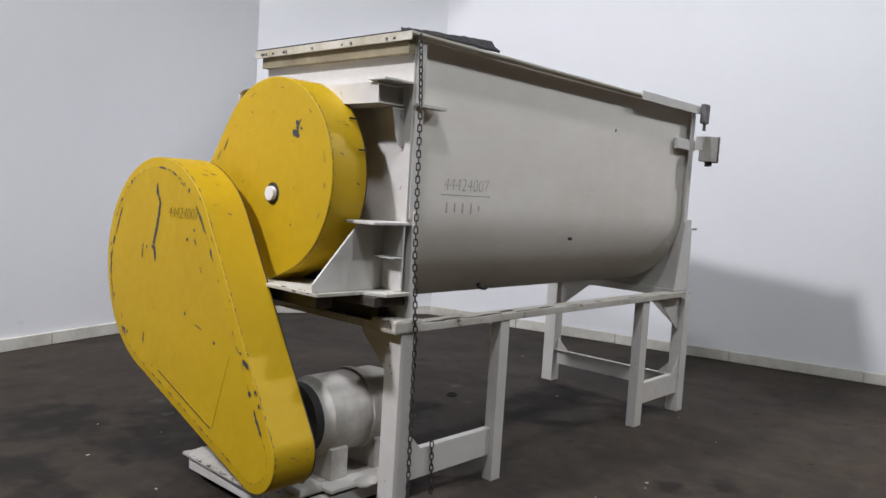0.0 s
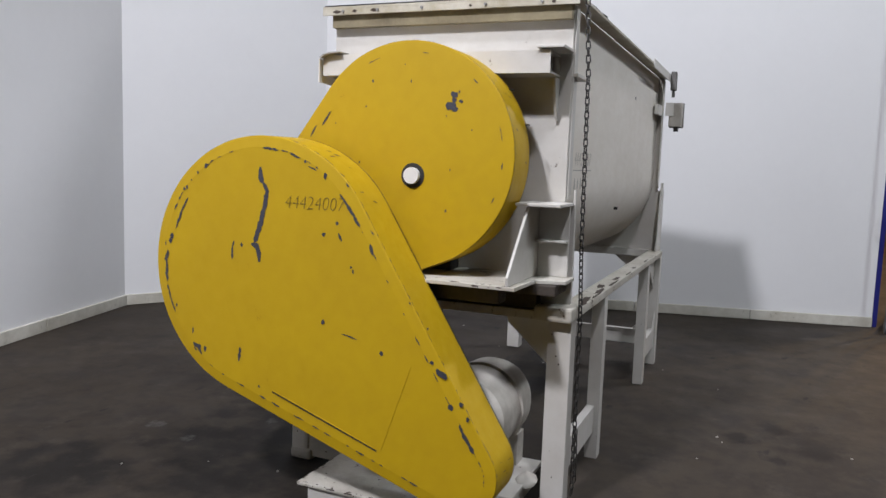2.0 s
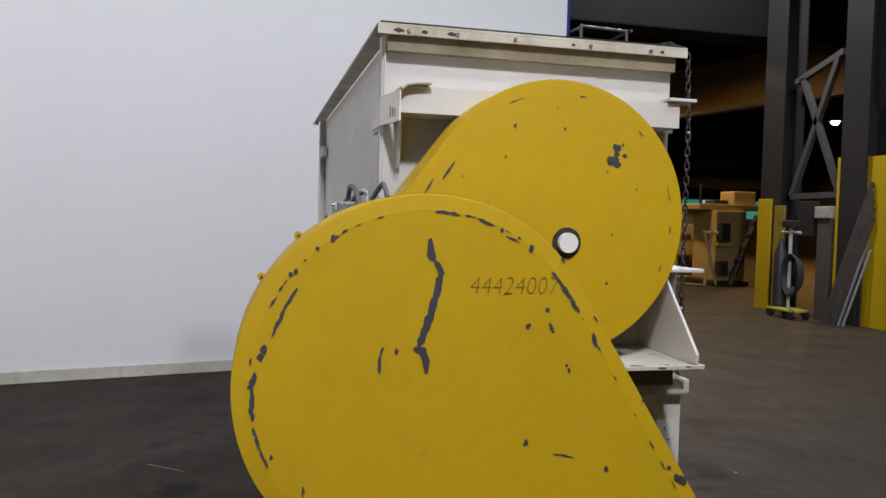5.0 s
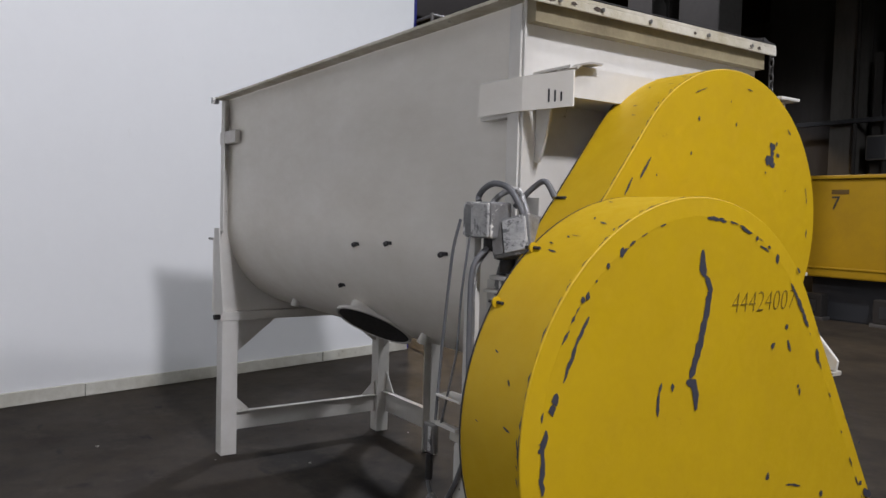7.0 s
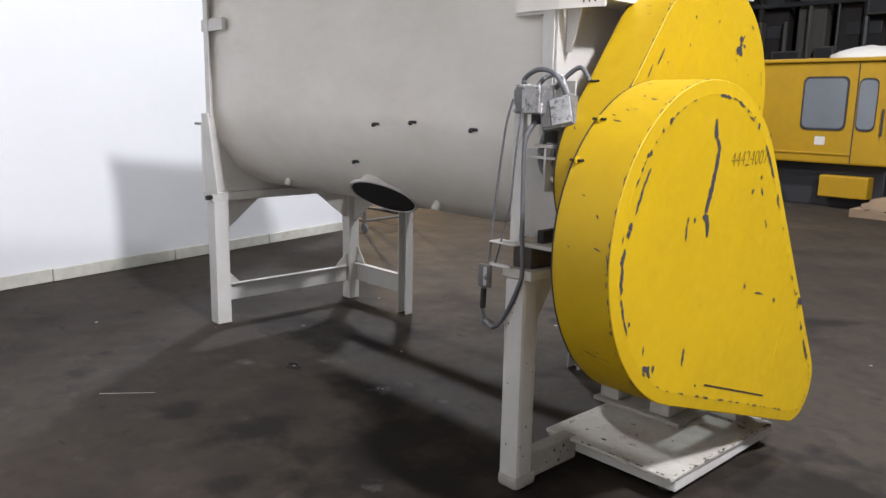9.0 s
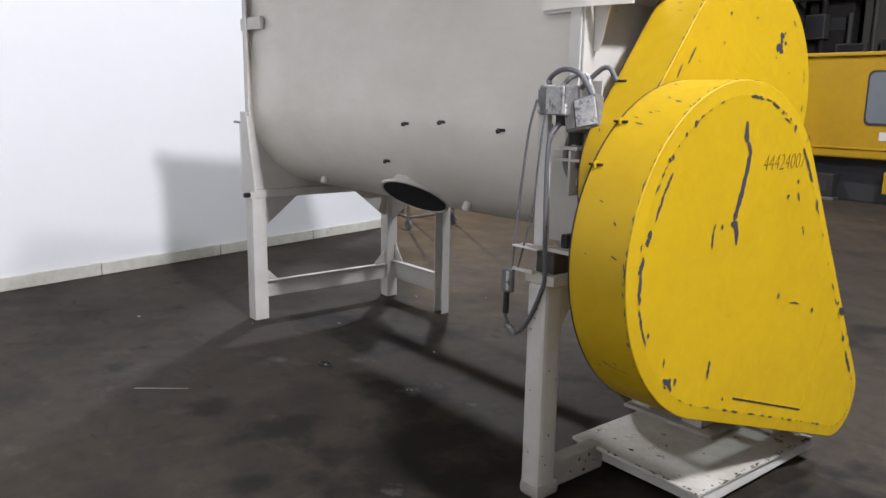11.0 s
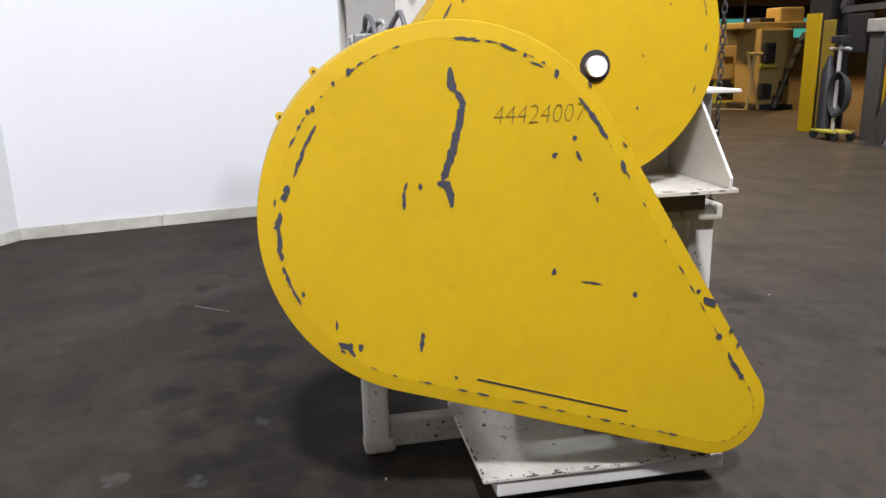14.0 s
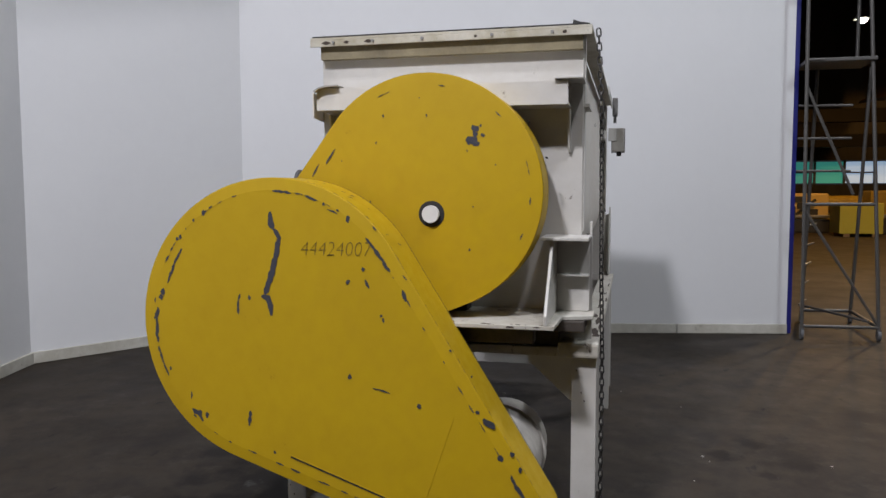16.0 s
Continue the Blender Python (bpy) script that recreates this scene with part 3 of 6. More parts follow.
part("bracket_shelf", box((0.0, 0.63, 1.353), (X0 - 0.003, 0.70, 1.366), 0.003), CREAM, mixer)
part("pocket_plate", box((-0.08, 0.605, 0.985), (0.085, 0.765, 1.0), 0.003), RUSTY, mixer)
# Black plate carries this corner's grime and shade in its colour.
part("pocket_plate", box((0.0, 0.62, 1.0005), (0.0295, 0.73, 1.05), 0.003), GRIME, mixer)

# discharge port on the round bottom, its flange and stubs
port_m = Matrix.Translation((1.44, 0.335, 1.022)) @ pose(0, 0, 0, 30, 9, 0)
_bm = lathe([(0.135, 0.11), (0.142, 0.10), (0.142, -0.005), (0.192, -0.006), (0.192, -0.020), (0.182, -0.022), (0.178, -0.01)], (0, 0, 0), "z", 40)
bmesh.ops.transform(_bm, matrix=port_m, verts=_bm.verts[:])
port = part("discharge_port", _bm, CREAM, mixer, "round discharge port under the trough", smooth=40)
_bm = lathe([(0.0, 0.0), (0.177, 0.0), (0.177, 0.01), (0.0, 0.01)], (0, 0, -0.018), "z", 40)
bmesh.ops.transform(_bm, matrix=port_m, verts=_bm.verts[:])
part("port_gate", _bm, GRIME, port, "black greasy gate plate")
for x, lean in ((2.43, 0.0), (1.03, -0.025)):
    part("drain_stub", rod((x + lean * 0.3, 0.31, 1.045), (x - lean * 0.4, 0.325, 0.985), 0.019, 12, r2=0.024), CREAM, mixer, smooth=40)
for x, z in ((1.259, 1.403), (0.975, 1.42), (0.575, 1.399), (1.51, 1.2), (0.3, 1.43)):
    a = math.asin(min(1, (AXIS - z) / HALF))
    y = CY + HALF * math.cos(a)
    part("lug", rod((x, y - 0.004, z), (x, y + 0.014, z - 0.006), 0.010, 8), GRIME, mixer)
    part("lug", box((x - 0.035, y - 0.004, z - 0.006), (x + 0.012, y + 0.006, z + 0.008), 0.003), GRIME, mixer)
for x, z in ((1.53, 1.28), (1.95, 1.97)):
    part("lug", rod((x, CY - HALF - 0.002, z), (x, CY - HALF + 0.02, z), 0.009, 8), GRIME, mixer)
part("drain_cock", tube([(0.95, -0.3, 1.01), (0.955, -0.315, 0.99), (0.99, -0.32, 0.983), (1.02, -0.31, 0.99)], 0.011), GRIME, mixer, smooth=50)

# dark torn sheet over the rim
def torn_sheet():
    bm = bmesh.new()
    rng = random.Random(4)
    rows = []
    for i in range(25):
        u = i / 24
        x = 0.03 + 0.64 * u
        lift = 0.012 + 0.055 * u + rng.uniform(0, 0.006)
        rows.append([bm.verts.new((x, CY - 0.53 - 0.03 * j + rng.uniform(-0.006, 0.006), TOP + lift * (1 - 0.35 * j) + 0.002 + (0.006 if j == 0 else 0))) for j in range(3)])
    for a, b in zip(rows, rows[1:]):
        for j in range(2):
            bm.faces.new((a[j], a[j + 1], b[j + 1], b[j]))
    ext = bmesh.ops.extrude_face_region(bm, geom=bm.faces[:])
    bmesh.ops.translate(bm, verts=[v for v in ext["geom"] if isinstance(v, bmesh.types.BMVert)], vec=(0, 0.002, -0.012))
    return bm


part("torn_sheet", torn_sheet(), MEMBRANE, mixer, "torn black sheet curling over the rim")

# leg frame
part("header_beam", box((0.005, -0.474, 0.862), (0.15, 0.785, 0.9), 0.004), RUSTY, mixer)
# Recessed beam: its brown mixes grime with painted shade.
part("header_beam", box((0.03, -0.474, 0.901), (0.12, 0.76, 0.984), 0.004), DARK_BROWN, mixer, "dark beam with grime and platform shade in its colour")
part("bearing_bracket", slab([(0.176, 1.0), (0.176, 1.345), (0.05, 1.345), (0.05, 1.22), (0.032, 1.17), (0.02, 1.1), (0.02, 1.0)], 1, 0.632, 0.64, bevel=0.002), CREAM, mixer)
part("header_beam", box((2.93, -0.60, 0.845), (3.05, 0.60, 0.9), 0.004), CREAM, mixer)
part("side_rail", box((0.1605, -0.635, 0.862), (2.929, -0.535, 0.9), 0.004), RUSTY, mixer, "long rail with worn paint")
_bm = bmesh.new()
for _x, _y, _w, _h in ((0.3, -0.615, 0.26, 0.034), (0.42, -0.6, 0.2, 0.045), (0.55, -0.625, 0.3, 0.016), (0.72, -0.61, 0.22, 0.036), (0.86, -0.585, 0.16, 0.05), (1.0, -0.622, 0.3, 0.018), (1.2, -0.6, 0.18, 0.03), (1.45, -0.625, 0.22, 0.014), (1.75, -0.61, 0.12, 0.022), (2.2, -0.62, 0.2, 0.012)):
    flake(_bm, _rng, 2, _x, _y, _w, _h, 0.897, 0.9008)
part("bare_patch", _bm, OXIDE, mixer, "dark bare steel where the rail's paint has gone")["kind"] = "stuff"
part("leg_cap", box((-0.012, -0.642, 0.862), (0.16, -0.4745, 0.925), 0.012), RUSTY, mixer, "block with chipped paint on top of the leg")


def channel_leg(x0, x1, y0, y1, top, open_to):
    """A leg of bent channel, one profile: a web and two flanges; open_to says which way its hollow faces."""
    t = 0.008
    if open_to == "x":
        pts = [(x0, y0), (x1, y0), (x1, y0 + t), (x0 + t, y0 + t), (x0 + t, y1 - t), (x1, y1 - t), (x1, y1), (x0, y1)]
    else:
        pts = [(x0, y0), (x1, y0), (x1, y1), (x1 - t, y1), (x1 - t, y0 + t), (x0 + t, y0 + t), (x0 + t, y1), (x0, y1)]
    return slab(pts, 2, 0.0, top, bevel=0.0015)


part("leg", channel_leg(0.035, 0.125, -0.632, -0.53, 0.861, "x"), CREAM, mixer)
part("leg", channel_leg(0.765, 0.84, -0.63, -0.565, 0.861, "y"), CREAM, mixer)
part("leg", channel_leg(2.31, 2.40, -0.625, -0.56, 0.861, "y"), CREAM, mixer)
part("leg", channel_leg(2.95, 3.04, -0.62, -0.53, 0.844, "x"), CREAM, mixer)
part("leg", channel_leg(2.93, 3.03, 0.485, 0.585, 0.844, "x"), CREAM, mixer)
part("leg", box((0.045, 0.683, 0.0), (0.14, 0.78, 0.861), 0.018), CREAM, mixer)
part("foot_weld", box((0.04, 0.66, 0.0), (0.144, 0.784, 0.06), 0.02), GRIMY, mixer, "rough weld at the foot of the leg")
_bm = bmesh.new()
for _i in range(5):
    flake(_bm, _rng, 0, _rng.uniform(0.70, 0.765), _rng.uniform(0.12, 0.84), 0.007, _rng.uniform(0.006, 0.016), 0.0443, 0.048)
    flake(_bm, _rng, 1, _rng.uniform(0.06, 0.125), _rng.uniform(0.12, 0.84), 0.007, _rng.uniform(0.006, 0.016), 0.777, 0.7807)
for _i in range(4):
    flake(_bm, _rng, 0, _rng.uniform(-0.625, -0.54), _rng.uniform(0.12, 0.84), 0.007, _rng.uniform(0.006, 0.014), 0.0343, 0.038)
part("bare_patch", _bm, OXIDE, mixer, "dark specks where the legs' paint has chipped")["kind"] = "stuff"
for a, b in ((0.1255, 0.764), (2.401, 2.949)):
    part("brace", box((a, -0.605, 0.14), (b, -0.596, 0.285), 0.003), CREAM, mixer)
    part("brace", box((a, -0.5955, 0.277), (b, -0.565, 0.285), 0.003), CREAM, mixer)
part("brace", box((2.985, -0.529, 0.14), (2.994, 0.484, 0.262), 0.003), CREAM, mixer)
part("brace", box((2.955, -0.529, 0.255), (2.984, 0.484, 0.262), 0.003), CREAM, mixer)
part("corner_gusset", slab([(0.1255, 0.285), (0.23, 0.285), (0.1255, 0.40)], 1, -0.607, -0.599), CREAM, mixer)
part("corner_gusset", slab([(2.949, 0.285), (2.85, 0.285), (2.949, 0.42)], 1, -0.607, -0.599), CREAM, mixer)
part("corner_gusset", slab([(2.949, 0.86), (2.62, 0.86), (2.68, 0.8), (2.949, 0.6)], 1, -0.58, -0.572), CREAM, mixer)
for s, y in ((1, -0.529), (-1, 0.484)):
    part("corner_gusset", slab([(y, 0.844), (y + s * 0.27, 0.844), (y + s * 0.02, 0.645), (y, 0.645)], 0, 2.985, 2.994), CREAM, mixer)
    part("corner_gusset", slab([(y, 0.262), (y + s * 0.1, 0.262), (y, 0.36)], 0, 2.985, 2.994), CREAM, mixer)
part("corner_gusset", slab([(-0.529, 0.861), (-0.335, 0.861), (-0.345, 0.825), (-0.375, 0.80), (-0.513, 0.675), (-0.529, 0.665)], 0, 0.055, 0.063), CREAM, mixer)
part("corner_gusset", slab([(0.682, 0.861), (0.52, 0.861), (0.6, 0.74), (0.682, 0.62)], 0, 0.085, 0.093), CREAM, mixer)
part("rail_bolt", rod((2.93, 0.6, 0.872), (2.93, 0.64, 0.872), 0.016, 6), GRIME, mixer)
part("rail_bolt", rod((3.05, -0.575, 0.872), (3.075, -0.575, 0.872), 0.018, 6), GRIME, mixer)


# ---- drive covers ----
def drop_outline(c1, r1, c2, r2, inset=0.0, n=56):
    """The outline of two circles and their common tangents, drawn in by inset; (y, z) pairs."""
    r1, r2 = r1 - inset, r2 - inset
    d = Vector(c2) - Vector(c1)
    base, lean = math.atan2(d.y, d.x), math.acos((r1 - r2) / d.length)
    pts = []
    for i in range(n):
        a = base + lean + (2 * math.pi - 2 * lean) * i / (n - 1)
        pts.append((c1[0] + r1 * math.cos(a), c1[1] + r1 * math.sin(a)))
    m = n // 2
    for i in range(m):
        a = base - lean + 2 * lean * i / (m - 1)
        pts.append((c2[0] + r2 * math.cos(a), c2[1] + r2 * math.sin(a)))
    return pts


def cover_shell(args, x_face, x_back, drop):
    """A pan-shaped guard: flat face, sloped margin, a crisp folded edge and a deep rim."""
    bm = bmesh.new()
    rows = []
    for inset, x in ((0.046, x_face), (0.0025, x_face + drop), (0.0005, x_face + drop + 0.002), (0.0, x_face + drop + 0.005), (0.0, x_back - 0.004), (0.0015, x_back), (0.03, x_back)):
        rows.append([bm.verts.new((x, y, z)) for y, z in drop_outline(*args, inset, 84)])
    n = len(rows[0])
    for a, b in zip(rows, rows[1:]):
        for k in range(n):
            bm.faces.new((a[k], a[(k + 1) % n], b[(k + 1) % n], b[k]))
    bm.faces.new(rows[0])
    bm.faces.new(rows[-1])
    return bm


LOWER = ((0.54, 1.052), 0.55, (-0.355, 0.345), 0.163)
UPPER = ((0.031, 1.542), 0.468, (0.40, 1.255), 0.345)
LX, UX, LBACK, UBACK = -0.55, -0.252, -0.333, -0.05
lower_cover = thing("chain_guard", (-0.45, 0.3, 0.12), "yellow drop-shaped steel guard with chipped paint, leaning to one side", "machine guard", "drive guards")
part("pan", cover_shell(LOWER, LX, LBACK, 0.0045), YELLOW, lower_cover, smooth=5.6)
upper_cover = thing("chain_guard", (-0.15, 0.1, 1.05), "yellow round steel guard with a dark shaft hole", "machine guard", "drive guards")
part("pan", cover_shell(UPPER, UX, UBACK, 0.002), YELLOW, upper_cover, smooth=5.6)
# No opening is cut; a black disc stands in for its shaded depth.
part("shaft_hole_disc", lathe([(0.0, 0.0), (0.052, 0.0), (0.052, 0.0025), (0.0, 0.0025)], (UX - 0.002, 0.0, AXIS), "x", 32), GRIME, upper_cover, "flat black disc painted as the shaft hole's dark depth")


def stroke(bm, pts, width, x, rng, rough=0.3):
    """A ragged flat mark on a guard's face through (y, z) points; width in metres at each point."""
    pts = [Vector(p) for p in pts]
    x -= rng.uniform(0.0, 0.0008)
    line = []
    for a, b in zip(pts, pts[1:]):
        steps = max(2, int((b - a).length / 0.012))
        line += [a.lerp(b, i / steps) for i in range(steps)]
    line.append(pts[-1])
    left, right = [], []
    for i, p in enumerate(line):
        d = (line[min(i + 1, len(line) - 1)] - line[max(i - 1, 0)]).normalized()
        side = Vector((-d.y, d.x))
        w = width * 0.5 * (0.35 if i in (0, len(line) - 1) else 1.0)
        left.append(bm.verts.new((x, *(p + side * w * (1 + rng.uniform(-rough, rough))))))
        right.append(bm.verts.new((x, *(p - side * w * (1 + rng.uniform(-rough, rough))))))
    for i in range(len(line) - 1):
        bm.faces.new((left[i], left[i + 1], right[i + 1], right[i]))


def spot(bm, y, z, r, x, rng, tall=1.0):
    """A small ragged chip."""
    x -= rng.uniform(0.0, 0.0008)
    n = 7
    vs = [bm.verts.new((x, y + r * rng.uniform(0.5, 1.2) * math.cos(2 * math.pi * i / n), z + tall * r * rng.uniform(0.5, 1.2) * math.sin(2 * math.pi * i / n))) for i in range(n)]
    bm.faces.new(vs)


def lower_marks():
    """Bare spots of the lower guard's face: nicks, scratches and the worn line along the fold."""
    rng = random.Random(11)
    bm = bmesh.new()
    x = LX - 0.0012
    worn = (((0.915, 1.332), (0.95, 1.271), (0.983, 1.195), 0.009), ((0.97, 1.306), (0.99, 1.277), 0.006), ((1.026, 1.10), (1.034, 1.06), (1.034, 1.005), (1.031, 0.962), 0.012),
            ((1.028, 0.947), (1.013, 0.895), (0.987, 0.829), 0.008), ((0.89, 0.774), (0.891, 0.744), 0.008), ((0.888, 0.706), (0.861, 0.686), (0.841, 0.659), 0.016), ((0.80, 1.48), (0.827, 1.459), 0.006))
    nicks = (((0.639, 0.714), (0.646, 0.654), 0.012), ((0.672, 1.163), (0.68, 1.14), (0.682, 1.085), 0.009), ((0.636, 1.16), (0.633, 1.14), 0.011), ((0.169, 1.383), (0.119, 1.32), (0.076, 1.26), 0.011),
             ((0.031, 1.197), (0.018, 1.155), 0.011), ((0.172, 1.23), (0.156, 1.199), 0.010), ((0.148, 0.831), (0.109, 0.824), (0.079, 0.816), 0.005), ((-0.266, 0.747), (-0.306, 0.712), 0.024))
    ends = (((-0.364, 0.542), (-0.394, 0.493), (-0.426, 0.447), 0.013), ((0.399, 1.531), (0.352, 1.516), 0.007), ((0.532, 1.552), (0.496, 1.55), (0.457, 1.544), 0.008), ((0.315, 1.485), (0.275, 1.468), 0.007), ((0.142, 1.425), (0.129, 1.41), 0.007), ((0.03, 1.25), (0.015, 1.233), 0.009))
    for *pts, w in worn + nicks + ends:
        stroke(bm, pts, w, x, rng, 0.55)
    stroke(bm, [(0.27, 0.412), (0.22, 0.403), (0.19, 0.41)], 0.012, LX + 0.0045, rng, 0.7)
    for y, z, r in ((1.002, 1.16, 0.011), (1.011, 1.139, 0.010), (0.979, 0.863, 0.007), (0.825, 0.685, 0.010), (0.92, 1.377, 0.008), (0.541, 0.559, 0.006), (0.236, 0.868, 0.011), (-0.03, 0.776, 0.010), (0.238, 1.22, 0.009),
                    (0.179, 1.268, 0.007), (0.104, 1.084, 0.008), (-0.324, 0.608, 0.010), (0.237, 1.45, 0.010), (0.329, 1.502, 0.006), (0.82, 1.471, 0.009), (0.861, 1.441, 0.006)):
        spot(bm, y, z, r, x, rng, 1.3)
    for y, z, r in ((0.934, 1.368, 0.007), (-0.245, 0.766, 0.009), (-0.329, 0.606, 0.009), (-0.371, 0.624, 0.010), (-0.397, 0.57, 0.008), (-0.146, 0.984, 0.005), (-0.223, 0.895, 0.005), (0.112, 1.10, 0.005), (0.855, 0.69, 0.012)):
        spot(bm, y, z, r, x, rng, 1.3)
    # broken thin line of wear along the fold of the margin
    fold = drop_outline(*LOWER, 0.047, 90)
    n = len(fold)
    for k in range(n):
        a, b = Vector(fold[k]), Vector(fold[(k + 1) % n])
        long = (b - a).length > 0.2
        u, length = 0.0, (b - a).length
        while u < length:
            w = rng.uniform(0.005, 0.05) if long else rng.uniform(0.008, 0.03)
            if rng.random() < (0.75 if long else 0.38):
                v = min(u + w, length)
                stroke(bm, [tuple(a.lerp(b, u / length)), tuple(a.lerp(b, v / length))], rng.uniform(0.0035, 0.0075), x, rng, 0.7)
            u += w + (rng.uniform(0.006, 0.09) if long else rng.uniform(0.004, 0.03))
    return bm


def gouge_marks():
    rng = random.Random(12)
    bm = bmesh.new()
    x = LX - 0.0012
    stroke(bm, [(0.543, 1.475), (0.540, 1.43), (0.53, 1.41)], 0.022, x, rng)
    stroke(bm, [(0.53, 1.412), (0.507, 1.375), (0.512, 1.36)], 0.018, x, rng)
    stroke(bm, [(0.508, 1.37), (0.528, 1.29), (0.548, 1.22), (0.57, 1.165)], 0.022, x, rng)
    stroke(bm, [(0.585, 1.158), (0.56, 1.15), (0.55, 1.12), (0.545, 1.085)], 0.024, x, rng, 0.5)
    return bm


def upper_marks():
    rng = random.Random(5)
    bm = bmesh.new()
    x = UX - 0.0012
    for y, z, r in ((-0.175, 1.79, 0.017), (-0.172, 1.768, 0.014), (-0.16, 1.745, 0.022), (-0.178, 1.73, 0.016), (-0.205, 1.765, 0.009), (-0.15, 1.74, 0.012)):
        spot(bm, y, z, r, x, rng)
    for i in range(13):
        a, r = rng.uniform(0, 6.28), rng.uniform(0.1, 0.4)
        spot(bm, 0.02 + r * math.cos(a), 1.543 + r * math.sin(a), rng.uniform(0.0025, 0.0055), x, rng, 1.6)
    fold = drop_outline(*UPPER, 0.047)
    k = 0
    while k < 52:
        if rng.random() < 0.3:
            stroke(bm, fold[k:k + 2], rng.uniform(0.003, 0.007), x, rng, 0.7)
        k += rng.randint(1, 3)
    stroke(bm, [(0.40, 1.72), (0.44, 1.66)], 0.008, x, rng)
    stroke(bm, [(0.47, 1.66), (0.5, 1.61)], 0.006, x, rng)
    return bm


def rim_marks(args, x0, x1, seed, count):
    """Chips on the rim and on the edge of a guard."""
    rng = random.Random(seed)
    bm = bmesh.new()
    outer = drop_outline(*args, -0.0012, 200)
    n = len(outer)

    def lay(k, a, b, w):
        p, q = Vector(outer[k % n]), Vector(outer[(k + w) % n])
        if (p - q).length > 0.09:
            return
        mid = (p + q) / 2
        t = rng.uniform(0.15, 0.35) * (q - p)
        bm.faces.new([bm.verts.new((a, *(mid - t))), bm.verts.new((a * 0.6 + b * 0.4, *(mid + t * 0.2))), bm.verts.new((b, *(mid + t))), bm.verts.new((b + 0.002, *(mid + t * 0.4))), bm.verts.new((a * 0.5 + b * 0.5, *(mid - t)))])

    for i in range(count):
        k = rng.randrange(n)
        a = rng.uniform(x0 + 0.03, x1 - 0.05)
        lay(k, a, a + rng.uniform(0.006, 0.034), rng.randint(1, 2))
    for i in range(count):
        k = rng.randrange(n)
        lay(k, x0 + 0.012, x0 + 0.012 + rng.uniform(0.002, 0.007), rng.randint(1, 4))
    return bm


def edge_line(args, x, seed, share):
    """Bare metal worn along a guard's folded edge, thick and thin by turns, with gaps."""
    rng = random.Random(seed)
    bm = bmesh.new()
    steps = []
    outline = drop_outline(*args, -0.0006, 170)
    for a, b in zip(outline, outline[1:] + outline[:1]):
        a, b = Vector(a), Vector(b)
        n = max(1, int((b - a).length / 0.014))
        steps += [a.lerp(b, i / n) for i in range(n)]
    wide = 0.0
    for a, b in zip(steps, steps[1:] + steps[:1]):
        nxt = 0.0 if rng.random() > share else rng.choice((0.0012, 0.002, 0.003, 0.0055))
        if wide + nxt > 0:
            bm.faces.new([bm.verts.new((x, *a)), bm.verts.new((x, *b)), bm.verts.new((x + nxt + 0.0002, *b)), bm.verts.new((x + wide + 0.0002, *a))])
        wide = nxt
    return bm


part("edge_wear", edge_line(UPPER, UX + 0.006, 41, 0.8), PRIMER, upper_cover, "thin dark worn line along the folded edge")["kind"] = "stuff"
part("edge_wear", edge_line(LOWER, LX + 0.0085, 42, 0.5), PRIMER, lower_cover, "thin dark worn line along the folded edge")["kind"] = "stuff"
part("chipped_paint", lower_marks(), PRIMER, lower_cover, "slate grey bare spots in the yellow paint")["kind"] = "stuff"
part("chipped_paint", rim_marks(LOWER, LX, LBACK, 3, 34), PRIMER, lower_cover)["kind"] = "stuff"
part("gouge", gouge_marks(), PRIMER, lower_cover, "long slate grey gouge in the paint")
part("chipped_paint", upper_marks(), PRIMER, upper_cover, "slate grey bare spots in the yellow paint")["kind"] = "stuff"
part("chipped_paint", rim_marks(UPPER, UX, UBACK, 9, 22), PRIMER, upper_cover)["kind"] = "stuff"
for args, x, cover in ((LOWER, LBACK, lower_cover), (UPPER, UBACK, upper_cover)):
    o = drop_outline(*args, -0.001)
    bm = bmesh.new()
    n = len(o)
    vs = [[bm.verts.new((x + d, *p)) for p in o] for d in (-0.003, 0.003)]
    for k in range(n):
        bm.faces.new((vs[0][k], vs[0][(k + 1) % n], vs[1][(k + 1) % n], vs[1][k]))
    part("back_seam", bm, GRIME, cover)

# welded patch and writing on the lower guard
for a, b, wide, proud in (((0.478, 0.552), (-0.02, 0.386), 0.0022, 0.0012), ((-0.036, 0.386), (-0.155, 0.735), 0.0022, 0.0016)):
    d = (Vector(b) - Vector(a)).normalized() * wide
    q = Vector((-d.y, d.x))
    part("patch_edge", slab([tuple(Vector(a) + q), tuple(Vector(b) + q), tuple(Vector(b) - q), tuple(Vector(a) - q)], 0, LX - proud, LX + 0.002), YELLOW, lower_cover, "raised edge of a welded patch")
_a, _b = Vector((0.476, 0.5465)), Vector((-0.02, 0.3805))
_q = Vector((0.335, -1)).normalized() * 0.0032
part("patch_dark_line", slab([tuple(_a + _q), tuple(_b + _q), tuple(_b - _q), tuple(_a - _q)], 0, LX - 0.0015, LX + 0.002), GRIME, lower_cover, "dark line under the patch")
text_on("stock_number", "44424007", 0.078, Matrix.Translation((LX - 0.0015, 0.287, 1.338)) @ Matrix(((0, 0, -1, 0), (-1, 0, 0, 0), (0, 1, 0, 0), (0, 0, 0, 1))), INK, lower_cover, 0.0021, 0.16, 0.89)
